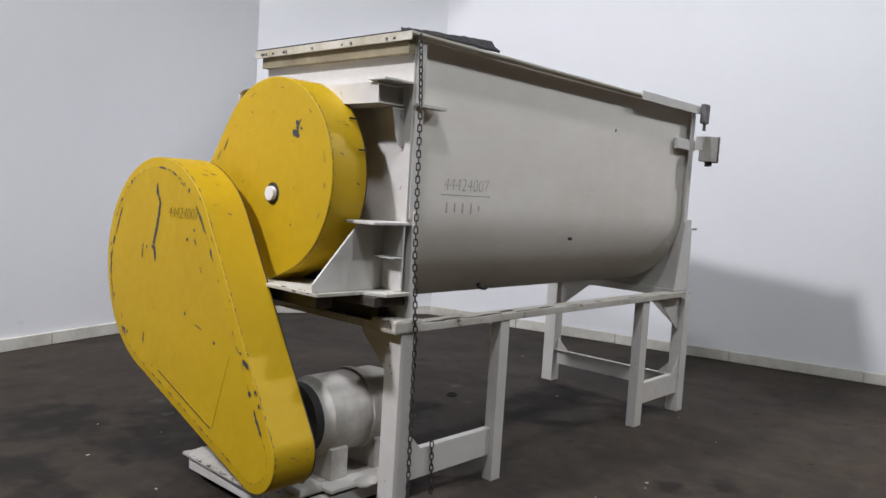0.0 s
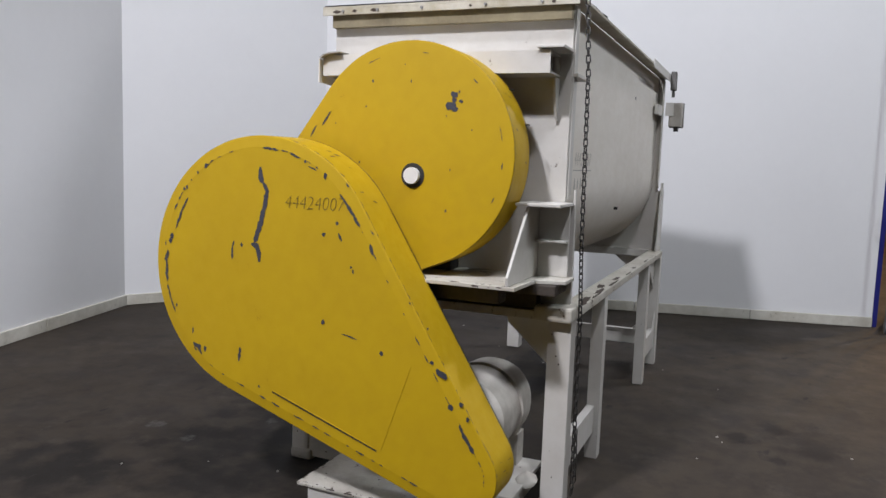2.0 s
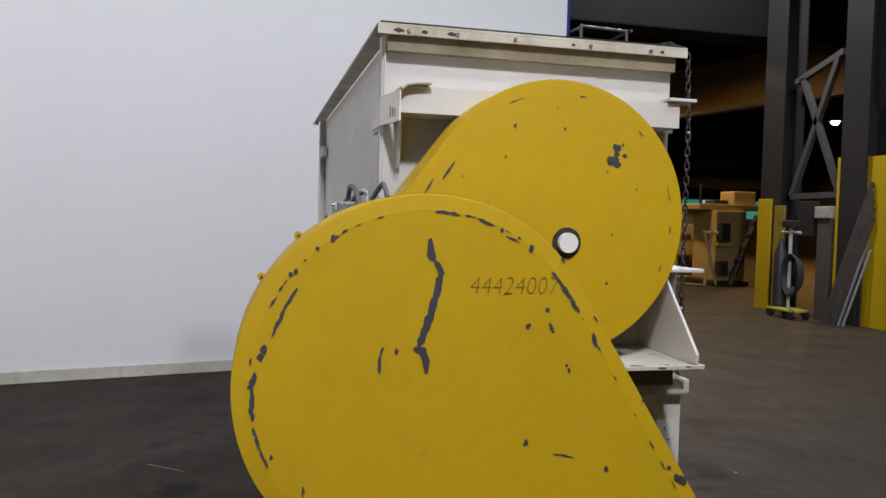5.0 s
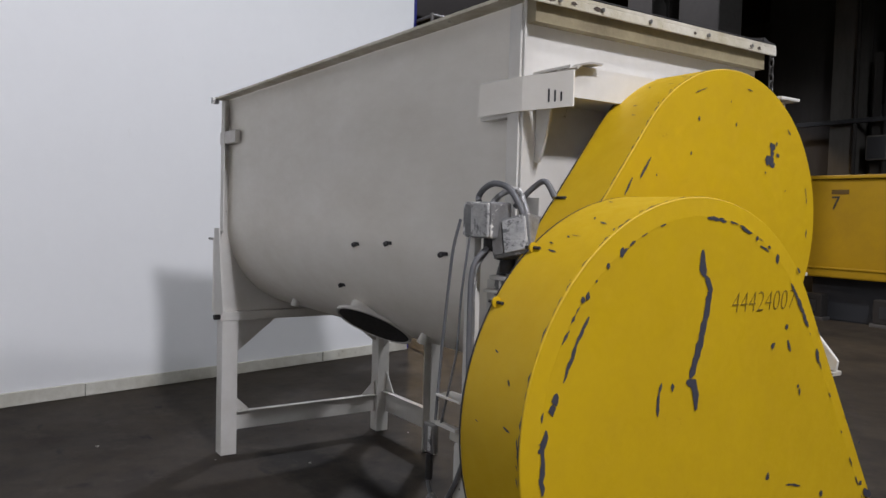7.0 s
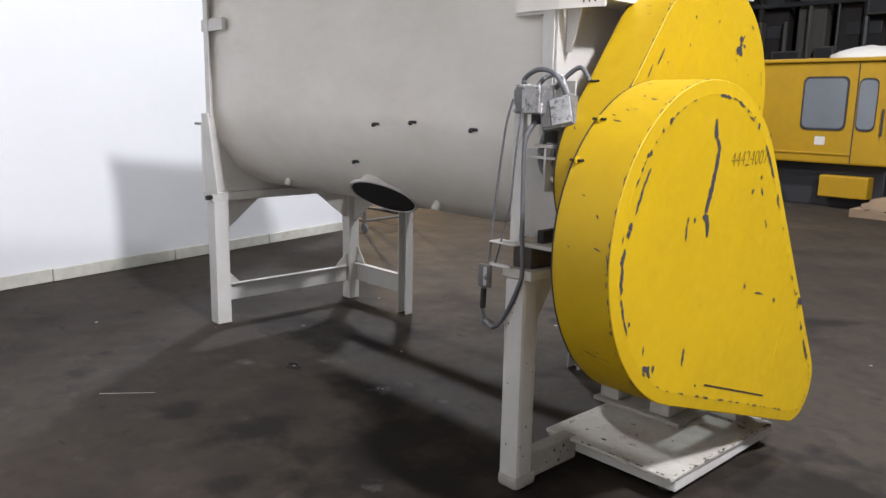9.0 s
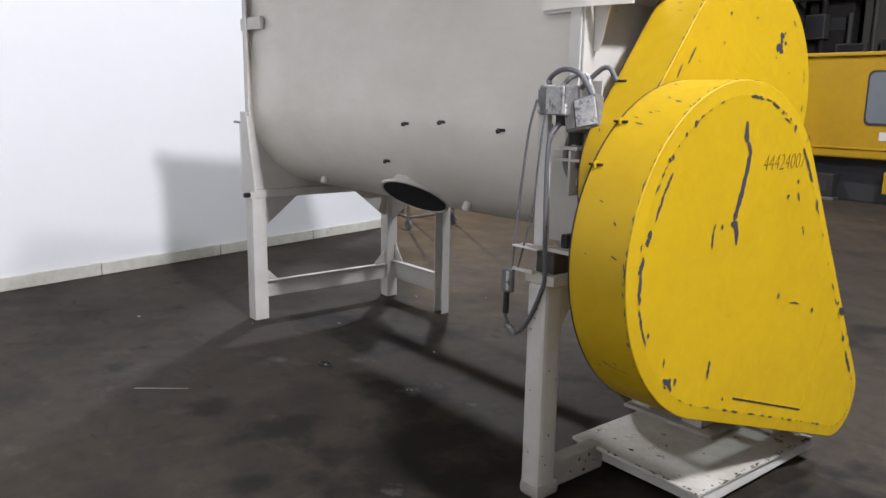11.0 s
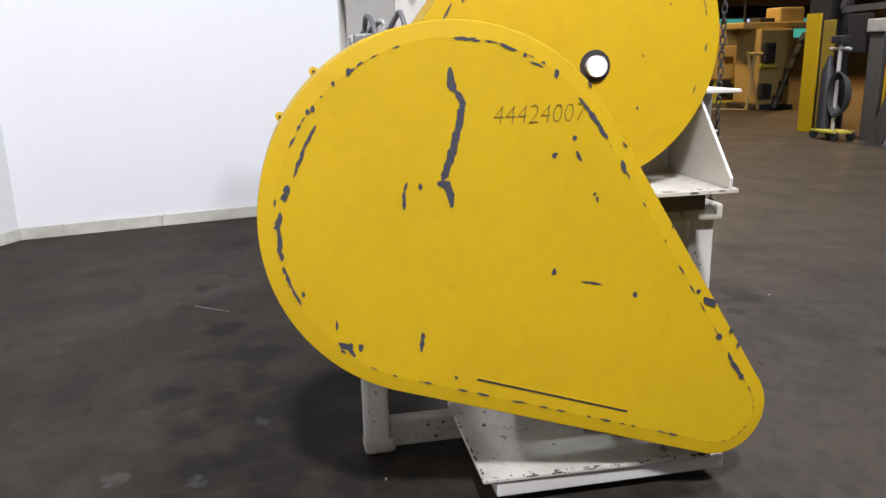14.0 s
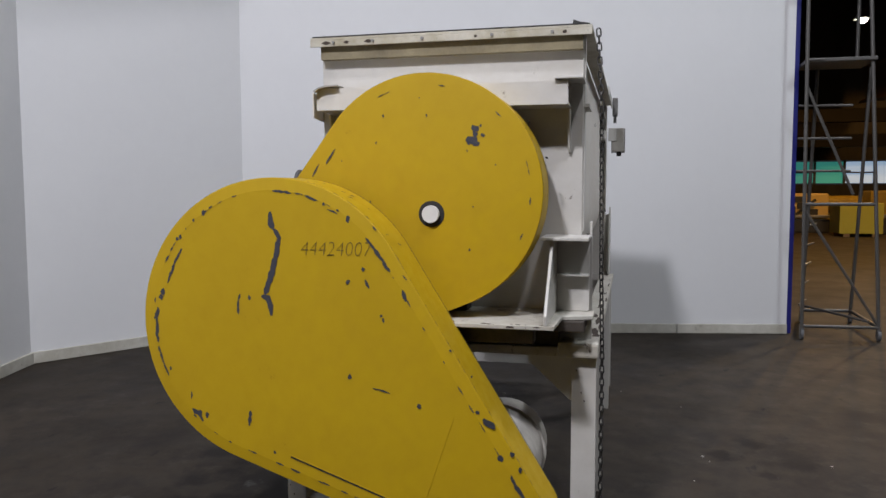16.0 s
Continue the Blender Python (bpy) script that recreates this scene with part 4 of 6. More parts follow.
text_on("stock_number", "44424007", 0.092, Matrix.Translation((0.545, CY - HALF - 0.0015, 1.553)) @ Matrix(((1, 0, 0, 0), (0, 0, -1, 0), (0, 1, 0, 0), (0, 0, 0, 1))), PENCIL, mixer, 0.0026, 0.1, 0.95)
part("ink_line", box((0.36, CY - HALF - 0.001, 1.5), (0.735, CY - HALF + 0.002, 1.505)), PENCIL, mixer)
for a, h in ((0.40, 0.05), (0.46, 0.045), (0.52, 0.05), (0.585, 0.055), (0.645, 0.03)):
    part("ink_bar", box((a, CY - HALF - 0.001, 1.44 - h / 2), (a + 0.008, CY - HALF + 0.002, 1.44 + h / 2)), PENCIL, mixer)


def eye_bolt(y, z, x, cover):
    """A latch bolt standing out of a guard's rim."""
    bolt = part("latch_bolt", rod((x, y, z), (x - 0.05, y, z), 0.004, 8), GRIME, cover, "dark latch bolt on the rim")
    if cover is lower_cover:
        part("latch_ring", lathe([(0.005, 0.0), (0.013, 0.0), (0.013, 0.005), (0.005, 0.005)], (x - 0.03, y, z), "x", 14), YELLOW, bolt, "yellow painted ring")


for y, z in ((-0.355, 1.825), (-0.43, 1.682), (0.36, 1.86), (0.575, 1.60)):
    eye_bolt(y, z, -0.05, upper_cover)
for y, z in ((0.905, 1.47), (1.01, 1.345)):
    eye_bolt(y, z, LBACK + 0.01, lower_cover)

# supports that carry the guards
part("guard_stay", box((-0.36, 0.08, 0.9), (0.004, 0.14, 0.94), 0.004), CREAM, mixer)
part("guard_stay", box((-0.055, -0.1, 1.049), (0.05, 0.2, 1.12), 0.006), GRIME, mixer)

# ---- motor and its base ----
base = thing("motor_base", (-0.1, 0, 0), "low cream steel motor platform with chipped edges", "base plate")
part("top_plate", slab([(-0.445, -0.395), (-0.43, 0.43), (0.19, 0.425), (0.19, -0.395)], 2, 0.105, 0.122, bevel=0.004), RUSTY, base, "bent top plate with a chipped edge")
part("base_frame", box((-0.369, -0.46, 0.045), (0.17, -0.40, 0.1045), 0.006), CREAM, base)
part("base_frame", box((-0.369, 0.32, 0.045), (0.17, 0.38, 0.1045), 0.006), CREAM, base)
part("base_frame", box((-0.42, -0.4595, 0.045), (-0.37, 0.3795, 0.1), 0.006), CREAM, base)
part("base_frame", box((0.12, -0.3995, 0.012), (0.169, 0.3195, 0.1), 0.006), CREAM, base)
part("tie_tube", box((0.055, 0.381, 0.02), (0.125, 0.682, 0.125), 0.008), GRIMY, base)
_rng, _bm = random.Random(52), bmesh.new()
for _y, _z, _w in ((0.47, 0.10, 0.02), (0.49, 0.078, 0.012), (0.53, 0.098, 0.016), (0.44, 0.07, 0.01), (0.58, 0.06, 0.012), (0.5, 0.045, 0.018)):
    flake(_bm, _rng, 0, _y, _z, _w, _w * 0.8, 0.0542, 0.058)
part("bare_patch", _bm, OXIDE, base, "dark chips in the paint")["kind"] = "stuff"
for x in (-0.36, 0.1):
    for y in (-0.39, 0.27):
        part("skid_foot", box((x, y, 0.0), (x + 0.05, y + 0.05, 0.0445), 0.004), DARK, base)
_rng = random.Random(31)
_bm = bmesh.new()
for _i in range(26):
    _y = _rng.uniform(-0.38, 0.42)
    _x = -0.445 + 0.015 * (_y + 0.395) / 0.825
    flake(_bm, _rng, 0, _y, 0.119 + _rng.uniform(-0.006, 0.003), _rng.choice((0.006, 0.01, 0.018, 0.03)), _rng.uniform(0.002, 0.007), _x - 0.0008, _x + 0.003)
    flake(_bm, _rng, 2, _x + _rng.uniform(0.003, 0.012), _y + _rng.uniform(-0.02, 0.02), _rng.uniform(0.004, 0.012), _rng.choice((0.006, 0.012, 0.03)), 0.12, 0.1226)
for _i in range(10):
    _x = _rng.uniform(-0.4, 0.15)
    flake(_bm, _rng, 2, _x, 0.421, _rng.uniform(0.008, 0.03), 0.01, 0.12, 0.1226)
for _x, _y, _w in ((-0.36, -0.3, 0.02), (-0.25, 0.12, 0.014), (-0.05, 0.33, 0.03), (0.06, 0.3, 0.02), (-0.3, 0.36, 0.012)):
    flake(_bm, _rng, 2, _x, _y, _w, _w * 0.6, 0.12, 0.1226)
part("chipped_edge", _bm, OXIDE, base, "dark chips along the plate's edge")["kind"] = "stuff"
for y in (-0.35,):
    part("foot_pad", box((-0.33, y - 0.07, 0.1225), (-0.2, y + 0.07, 0.16), 0.01), CREAM, base)
    part("foot_bolt", rod((-0.27, y, 0.16), (-0.27, y, 0.185), 0.016, 6), STEEL, base)

motor = thing("drive_motor", (0.05, -0.2, 0.122), "round cream drive motor with a raised band on the low platform", "motor")
MY, MZ, MR = -0.215, 0.412, 0.192
part("housing", lathe([(0.0, -0.24), (0.13, -0.24), (0.155, -0.2), (MR - 0.012, -0.17), (MR, -0.15), (MR, 0.08), (MR + 0.012, 0.082), (MR + 0.012, 0.11), (MR, 0.112), (MR, 0.24), (MR - 0.018, 0.3), (MR - 0.06, 0.36), (MR - 0.11, 0.395), (0.0, 0.402)], (0.02, MY, MZ), "x", 40), MOTORPAINT, motor, "grimy cream motor housing", smooth=30)
part("drive_shaft", rod((-0.36, -0.311, 0.364), (-0.15, -0.311, 0.364), 0.03, 16), STEEL, motor)
part("end_ring", lathe([(0.10, -0.245), (0.17, -0.245), (0.17, -0.2), (0.10, -0.2)], (0.02, MY, MZ), "x", 32), GRIME, motor, smooth=30)
for x in (-0.13, 0.14):
    part("motor_foot", box((x, MY - 0.17, 0.1405), (x + 0.10, MY + 0.17, 0.29), 0.006), MOTORPAINT, motor)
part("motor_foot", box((-0.2, MY - 0.26, 0.1225), (0.26, MY - 0.15, 0.14), 0.004), CREAM, motor)
part("motor_foot", box((-0.2, MY - 0.149, 0.1225), (0.26, MY + 0.2, 0.14), 0.004), GRIMY, motor)


# ---- conduit boxes and cables on the left corner ----
def conduit_set():
    root = thing("wiring_post", (0.13, 0.73, 0.9), "steel post with battered conduit boxes and hanging grey cables", "conduit")
    part("post", slab([(0.116, 0.735), (0.162, 0.735), (0.162, 0.699), (0.156, 0.699), (0.156, 0.729), (0.122, 0.729), (0.122, 0.71), (0.116, 0.71)], 2, 0.986, 1.475, bevel=0.001), CREAM, root)
    switch = part("switch_box", box((0.018, 0.675, 1.476), (0.15, 0.752, 1.583), 0.008), ZINC, root, "battered grey switch box with flaking paint")
    part("box_lid", box((0.022, 0.7525, 1.48), (0.104, 0.762, 1.579), 0.004), FLAKED, switch)
    part("box_lid", box((0.107, 0.7525, 1.483), (0.147, 0.758, 1.576), 0.003), ZINC, switch)
    for x, z in ((0.03, 1.49), (0.096, 1.57), (0.03, 1.57), (0.096, 1.49)):
        part("lid_screw", rod((x, 0.762, z), (x, 0.766, z), 0.005, 8), STEEL, switch)
    tilt = Matrix.Translation((-0.005, 0.67, 1.478)) @ pose(0, 0, 0, 8, 13, 20)
    tilted = part("tilted_box", box((-0.066, -0.04, -0.056), (0.066, 0.04, 0.06), 0.01, m=tilt), ZINC, root, "battered grey conduit box hanging askew")
    part("box_lid", box((-0.058, 0.0405, -0.046), (0.02, 0.049, 0.05), 0.005, m=tilt), FLAKED, tilted, "flaking white lid")
    part("box_lid", box((0.024, 0.0405, -0.046), (0.06, 0.046, 0.05), 0.004, m=tilt), DIRTY_STEEL, tilted)
    part("back_plate", box((-0.02, 0.60, 1.5), (0.075, 0.606, 1.6), 0.003), CREAM, root)
    part("box_hub", rod((0.035, 0.67, 1.375), (0.03, 0.67, 1.425), 0.026, 12), GRIME, root, smooth=40)
    part("box_hub", rod((0.07, 0.71, 1.44), (0.07, 0.71, 1.476), 0.022, 12), GRIME, root, smooth=40)
    part("cable", tube([(0.135, 0.71, 1.583), (0.15, 0.70, 1.6), (0.12, 0.70, 1.625), (0.07, 0.70, 1.638), (0.015, 0.69, 1.622), (-0.025, 0.68, 1.57), (-0.035, 0.675, 1.535)], 0.0095), RUBBER, root, smooth=60)
    part("cable", tube([(0.08, 0.70, 1.58), (0.07, 0.67, 1.61), (0.02, 0.65, 1.618), (-0.02, 0.65, 1.55)], 0.009), ZINC, root, smooth=60)
    part("cable", tube([(0.05, 0.64, 1.57), (0.0, 0.61, 1.63), (-0.04, 0.60, 1.645), (-0.07, 0.59, 1.60)], 0.009), RUBBER, root, smooth=60)
    part("cable", tube([(0.128, 0.78, 1.53), (0.146, 0.79, 1.45), (0.162, 0.79, 1.365), (0.184, 0.79, 1.21), (0.202, 0.79, 1.07), (0.212, 0.795, 0.91)], 0.0048), RUBBER, root, smooth=60)
    part("cable", tube([(0.1, 0.765, 1.48), (0.105, 0.785, 1.32), (0.114, 0.79, 1.154), (0.136, 0.79, 1.067), (0.181, 0.795, 0.905)], 0.0038), RUBBER, root, smooth=60)
    part("cable", tube([(0.065, 0.72, 1.45), (0.066, 0.775, 1.39), (0.062, 0.785, 1.228), (0.052, 0.79, 1.05), (0.046, 0.79, 0.894), (0.062, 0.79, 0.833), (0.098, 0.79, 0.754), (0.141, 0.795, 0.682), (0.175, 0.80, 0.655), (0.23, 0.80, 0.668)], 0.0088), RUBBER, root, smooth=60)
    part("cable", tube([(0.085, 0.70, 1.45), (0.085, 0.755, 1.37), (0.082, 0.76, 1.2), (0.078, 0.765, 1.0)], 0.0075), ZINC, root, smooth=60)
    part("cable", tube([(0.232, 0.80, 0.79), (0.24, 0.80, 0.74), (0.232, 0.80, 0.70), (0.21, 0.80, 0.665), (0.17, 0.80, 0.656)], 0.007), RUBBER, root, smooth=60)
    part("conduit", tube([(0.06, 0.66, 1.42), (0.08, 0.665, 1.35), (0.08, 0.665, 1.30), (0.057, 0.66, 1.252), (0.0, 0.645, 1.21), (-0.05, 0.63, 1.18)], 0.014), ZINC, root, smooth=60)
    part("conduit", tube([(0.012, 0.66, 1.43), (0.026, 0.665, 1.33), (0.04, 0.66, 1.264), (0.02, 0.65, 1.22), (-0.03, 0.64, 1.17)], 0.010), ZINC, root, smooth=60)
    part("post_bracket", box((0.08, 0.736, 0.986), (0.21, 0.80, 0.994), 0.003), CREAM, root)
    part("post_bracket", box((0.10, 0.781, 0.896), (0.208, 0.80, 0.908), 0.003), CREAM, root)
    part("conduit_shelf", box((-0.07, 0.60, 1.312), (0.115, 0.70, 1.322), 0.003), CREAM, root)
    part("dark_block", box((-0.06, 0.605, 1.323), (0.005, 0.66, 1.362), 0.004), GRIME, root)
    plug = part("plug", box((0.195, 0.792, 0.806), (0.255, 0.812, 0.898), 0.008), DIRTY_STEEL, root, "flat grey plug")
    part("plug_face", box((0.206, 0.8125, 0.815), (0.222, 0.816, 0.89), 0.003), FLAKED, plug)
    part("plug", rod((0.232, 0.80, 0.80), (0.234, 0.80, 0.72), 0.012, 10), GRIME, root, smooth=40)
    part("plug", rod((0.215, 0.805, 0.672), (0.175, 0.80, 0.652), 0.016, 10), ZINC, root, smooth=40)


conduit_set()
junction = thing("junction_box", (3.06, -0.65, 1.84), "small grey junction box with bolts on the rear corner", "junction box")
part("body", box((2.995, -0.70, 1.85), (3.1, -0.605, 2.03), 0.006), GRIMY, junction)
part("lid", box((3.101, -0.705, 1.845), (3.118, -0.60, 2.035), 0.004), DIRTY_STEEL, junction)
for z in (1.87, 1.94, 2.01):
    part("lid_bolt", rod((3.118, -0.69, z), (3.132, -0.69, z), 0.012, 6), GRIME, junction)
part("cable_gland", rod((3.03, -0.66, 1.815), (3.03, -0.66, 1.85), 0.018, 10), GRIME, junction)
part("cable_gland", rod((3.075, -0.66, 1.82), (3.075, -0.66, 1.85), 0.014, 10), GRIME, junction)
part("mount", box((2.985, -0.64, 1.93), (2.994, -0.58, 2.03), 0.002), CREAM, junction)


# ---- hanging chain ----
def link_data():
    bm = bmesh.new()
    n, m, a, b, r = 16, 6, 0.0085, 0.009, 0.0032
    rings = []
    for i in range(n):
        t = 2 * math.pi * i / n
        c = Vector((a * math.cos(t), 0, a * math.sin(t) + (b if math.sin(t) >= 0 else -b)))
        out = Vector((math.cos(t), 0, math.sin(t)))
        rings.append([bm.verts.new(c + r * (math.cos(2 * math.pi * k / m) * out + math.sin(2 * math.pi * k / m) * Vector((0, 1, 0)))) for k in range(m)])
    for i in range(n):
        for k in range(m):
            bm.faces.new((rings[i][k], rings[i][(k + 1) % m], rings[(i + 1) % n][(k + 1) % m], rings[(i + 1) % n][k]))
    for f in bm.faces:
        f.smooth = True
    me = bpy.data.meshes.new("link")
    bm.to_mesh(me)
    bm.free()
    me.materials.append(CHAIN)
    return me


def hang_chain(points, label):
    root = thing("chain", points[0], label, "chain", "hanging chains")
    me = link_data()
    pts = [Vector(p) for p in points]
    pitch, carry, k = 0.0285, 0.0, 0
    for a, b in zip(pts, pts[1:]):
        d = (b - a).normalized()
        s = carry
        while s < (b - a).length:
            ob = new("link", me)
            ob.parent = root
            turn = d.to_track_quat("Z", "X").to_matrix().to_4x4() @ Matrix.Rotation(radians(90 * (k % 2) + 20), 4, "Z")
            ob.matrix_local = Matrix.Translation(a + d * s - pts[0]) @ turn
            s += pitch
            k += 1
        carry = s - (b - a).length


hang_chain([(0.062, -0.622, 2.19), (0.066, -0.638, 1.9), (0.08, -0.645, 1.2), (0.105, -0.652, 0.86), (0.115, -0.652, 0.06)], "dark steel chain hanging down the mixer corner")
hang_chain([(0.3, -0.617, 0.29), (0.31, -0.62, 0.06)], "short dark steel chain over the low brace")

# ---- the hall beyond the bay ----
def hall_wall(name, a, b, z0, z1, label, material=HALLGREY):
    return piece(name, box(a + (z0,), b + (z1,)), material, label, "wall", kind="structure")


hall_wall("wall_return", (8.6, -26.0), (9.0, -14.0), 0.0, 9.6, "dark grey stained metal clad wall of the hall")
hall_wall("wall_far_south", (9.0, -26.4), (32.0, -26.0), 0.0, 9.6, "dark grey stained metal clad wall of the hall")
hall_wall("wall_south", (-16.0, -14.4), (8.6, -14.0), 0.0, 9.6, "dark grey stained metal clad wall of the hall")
# West and north walls are unseen, added to shut outside light out.
hall_wall("wall_west", (-16.4, -14.0), (-16.0, 14.0), 0.0, 9.6, "dark grey metal clad wall, added out of view")
hall_wall("wall_north", (-16.0, 14.0), (32.0, 14.4), 0.0, 9.6, "dark grey metal clad wall, added out of view")
piece("ceiling", box((-16.4, -26.4, 9.6), (32.4, 14.4, 9.8)), ROOF, "steel roof of the hall, coloured near black as unlit", "ceiling", kind="structure")
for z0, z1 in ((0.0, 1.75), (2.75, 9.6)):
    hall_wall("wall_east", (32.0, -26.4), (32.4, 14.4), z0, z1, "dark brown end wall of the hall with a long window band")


def window_band():
    root = thing("window_1", (32.2, 0, 1.75), "long band of glowing teal and pale windows in dark frames", "window", kind="structure")
    rng = random.Random(2)
    y, k = -25.5, 0
    while y < 2.0:
        w = 1.15
        part("pane", box((32.25, y + 0.04, 1.8), (32.27, y + w - 0.04, 2.7)), SKYBLUE if rng.random() < 0.45 else TEAL, root, "glowing pane")
        part("window_frame", box((32.15, y - 0.05, 1.75), (32.3, y + 0.039, 2.75)), DARK, root)
        if k % 2:
            part("window_frame", box((32.16, y + 0.04, 2.22), (32.24, y + w - 0.05, 2.28)), DARK, root)
        y += w
        k += 1


window_band()
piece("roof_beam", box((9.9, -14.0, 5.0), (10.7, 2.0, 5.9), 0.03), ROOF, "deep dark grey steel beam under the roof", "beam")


def girder(a, b, z0, z1):
    a, b = Vector(a), Vector(b)
    d = (b - a).normalized()
    s = Vector((-d.y, d.x))
    root = thing("crane_girder", (*a, z0), "long orange crane girder under the dark roof", "girder")
    for w, lo, hi, m in ((0.24, z0 + 0.05, z1 - 0.05, ORANGE), (0.42, z1 - 0.049, z1, ORANGE), (0.42, z0, z0 + 0.049, ORANGE)):
        part("girder_plate", slab([tuple(p) for p in (a - s * w, b - s * w, b + s * w, a + s * w)], 2, lo, hi), m, root)
    part("crane_rail", slab([tuple(p) for p in (a - s * 0.5, b - s * 0.5, b - s * 0.44, a - s * 0.44)], 2, z0 - 0.1, z0 - 0.02), DARK, root)


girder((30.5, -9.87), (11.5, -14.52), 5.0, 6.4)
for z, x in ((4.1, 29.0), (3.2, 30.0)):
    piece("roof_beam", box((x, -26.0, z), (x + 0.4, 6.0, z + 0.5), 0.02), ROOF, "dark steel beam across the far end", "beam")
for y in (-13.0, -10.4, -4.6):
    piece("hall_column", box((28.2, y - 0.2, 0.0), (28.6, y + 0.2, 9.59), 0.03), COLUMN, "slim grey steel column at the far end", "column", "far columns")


def laced_column():
    root = thing("laced_column", (8.7, -8.2, 0), "pair of dark grey steel posts with crossed bracing and yellow guards", "column")
    for x in (9.42, 7.46):
        bm = box((x - 0.27, -8.42, 0.0), (x + 0.27, -8.39, 9.59), 0.004)
        box((x - 0.27, -8.01, 0.0), (x + 0.27, -7.98, 9.59), 0.004, bm)
        box((x - 0.015, -8.389, 0.0), (x + 0.015, -8.011, 9.59), 0.0, bm)
        part("post", bm, COLUMN, root)
    for a, b in (((9.12, 2.05), (8.12, 4.3)), ((7.98, 2.1), (8.95, 4.1)), ((9.12, 4.05), (8.0, 4.38)), ((9.12, 2.04), (7.78, 2.06))):
        p, q = Vector((a[0], -8.2, a[1])), Vector((b[0], -8.2, b[1]))
        d = q - p
        turn = d.to_track_quat("Z", "Y")
        bm = box((-0.045, -0.05, -d.length / 2), (0.045, 0.05, d.length / 2), 0.006)
        bmesh.ops.transform(bm, matrix=Matrix.LocRotScale((p + q) / 2, turn, None), verts=bm.verts[:])
        part("brace", bm, WALLCOL, root)
    part("guard", box((9.32, -7.97, 0.0), (9.68, -7.93, 2.0), 0.008), YELLOW, root, "dirty yellow guard plate")
    part("guard", box((8.95, -7.97, 0.0), (9.22, -7.93, 1.88), 0.008), DULL_YELLOW, root, "stained yellow guard plate")
    part("pedestal", box((7.86, -8.2, 0.0), (8.16, -7.96, 1.66), 0.012), WALLCOL, root, "dirty grey steel pedestal")
    part("pedestal_cap", box((7.82, -8.24, 1.661), (8.2, -7.92, 1.86), 0.02), GRIMY, root)
    part("junction_box", box((8.3, -8.12, 1.35), (8.72, -7.99, 1.95), 0.015), COLUMN, root)


laced_column()


def yellow_partition():
    root = thing("steel_partition", (7.13, -8.0, 0), "tall yellow painted steel partition with bars leaning on it", "partition")
    part("sheet", box((6.4, -8.12, 0.0), (7.78, -8.07, 2.62), 0.01), YELLOW, root)
    part("edge_post", box((7.71, -8.06, 0.0), (7.79, -7.98, 2.64), 0.008), YELLOW, root)
    part("edge_post", box((6.4, -8.06, 0.0), (6.6, -7.98, 2.64), 0.008), YELLOW, root)
    for y in (7.28, 7.4):
        part("mark", box((y + 0.15, -8.066, 2.42), (y + 0.2, -8.063, 2.54)), GRIME, root)


yellow_partition()
for i in range(5):
    piece("steel_bar", rod((7.66 - 0.045 * i, -7.72 - 0.03 * i, 0.0), (7.10 - 0.012 * i, -8.03, 2.22 - 0.13 * i), 0.034, 8), DARK_BROWN, "dark rusty steel bar leaning on the yellow partition", "steel bar", "leaning bars", smooth=40)
for i in range(2):
    piece("steel_bar", rod((7.35 - 0.09 * i, -7.75, 0.0), (7.13 - 0.05 * i, -8.035, 1.35 - 0.15 * i), 0.022, 8), CHROMED, "pale steel tube leaning on the yellow partition", "steel bar", "leaning tubes", smooth=40)
piece("broad_column", box((6.1, -8.9, 0.0), (6.9, -8.3, 9.59), 0.03), COLUMN, "broad dirty grey column behind the yellow partition", "column")
piece("rusty_hopper", lathe([(0.15, 3.4), (0.42, 3.9), (0.45, 5.6), (0.3, 5.9)], (7.55, -8.7, -0.4), "z", 14), HALLGREY, "rusty grey hopper hung high on the column", "hopper", smooth=30)


def hose_cart():
    root = thing("hose_cart", (8.30, -7.6, 0), "small pale wheeled cart with coiled dark hoses and a bottle", "cart")
    part("deck", box((8.00, -7.75, 0.12), (8.60, -7.4, 0.16), 0.01), LIME, root)
    for x in (8.05, 8.55):
        for y in (-7.72, -7.43):
            part("wheel", lathe([(0.03, -0.02), (0.085, -0.018), (0.085, 0.018), (0.03, 0.02)], (x, y, 0.085), "y", 16), DARK, root, smooth=40)
    part("mast", rod((8.33, -7.6, 0.16), (8.33, -7.6, 1.5), 0.03, 10), CARTON, root, smooth=40)
    part("handle", rod((8.10, -7.6, 1.42), (8.55, -7.6, 1.42), 0.025, 10), CARTON, root, smooth=40)
    part("bottle", lathe([(0.0, 0.0), (0.11, 0.0), (0.11, 0.9), (0.05, 1.05), (0.03, 1.15), (0.0, 1.15)], (8.53, -7.58, 0.165), "z", 18), DARK, root, smooth=40)
    for i in range(5):
        r = 0.34 - 0.02 * i
        pts = [(8.21 + r * 0.6 * math.cos(a), -7.52 - 0.03 * i, 0.72 + r * math.sin(a)) for a in (2 * math.pi * k / 12 for k in range(13))]
        part("hose", tube(pts, 0.02, 6, steps=3), MEMBRANE, root, smooth=50)
    part("gauge_box", box((8.20, -7.68, 1.5), (8.47, -7.52, 1.62), 0.02), DARK, root)


hose_cart()


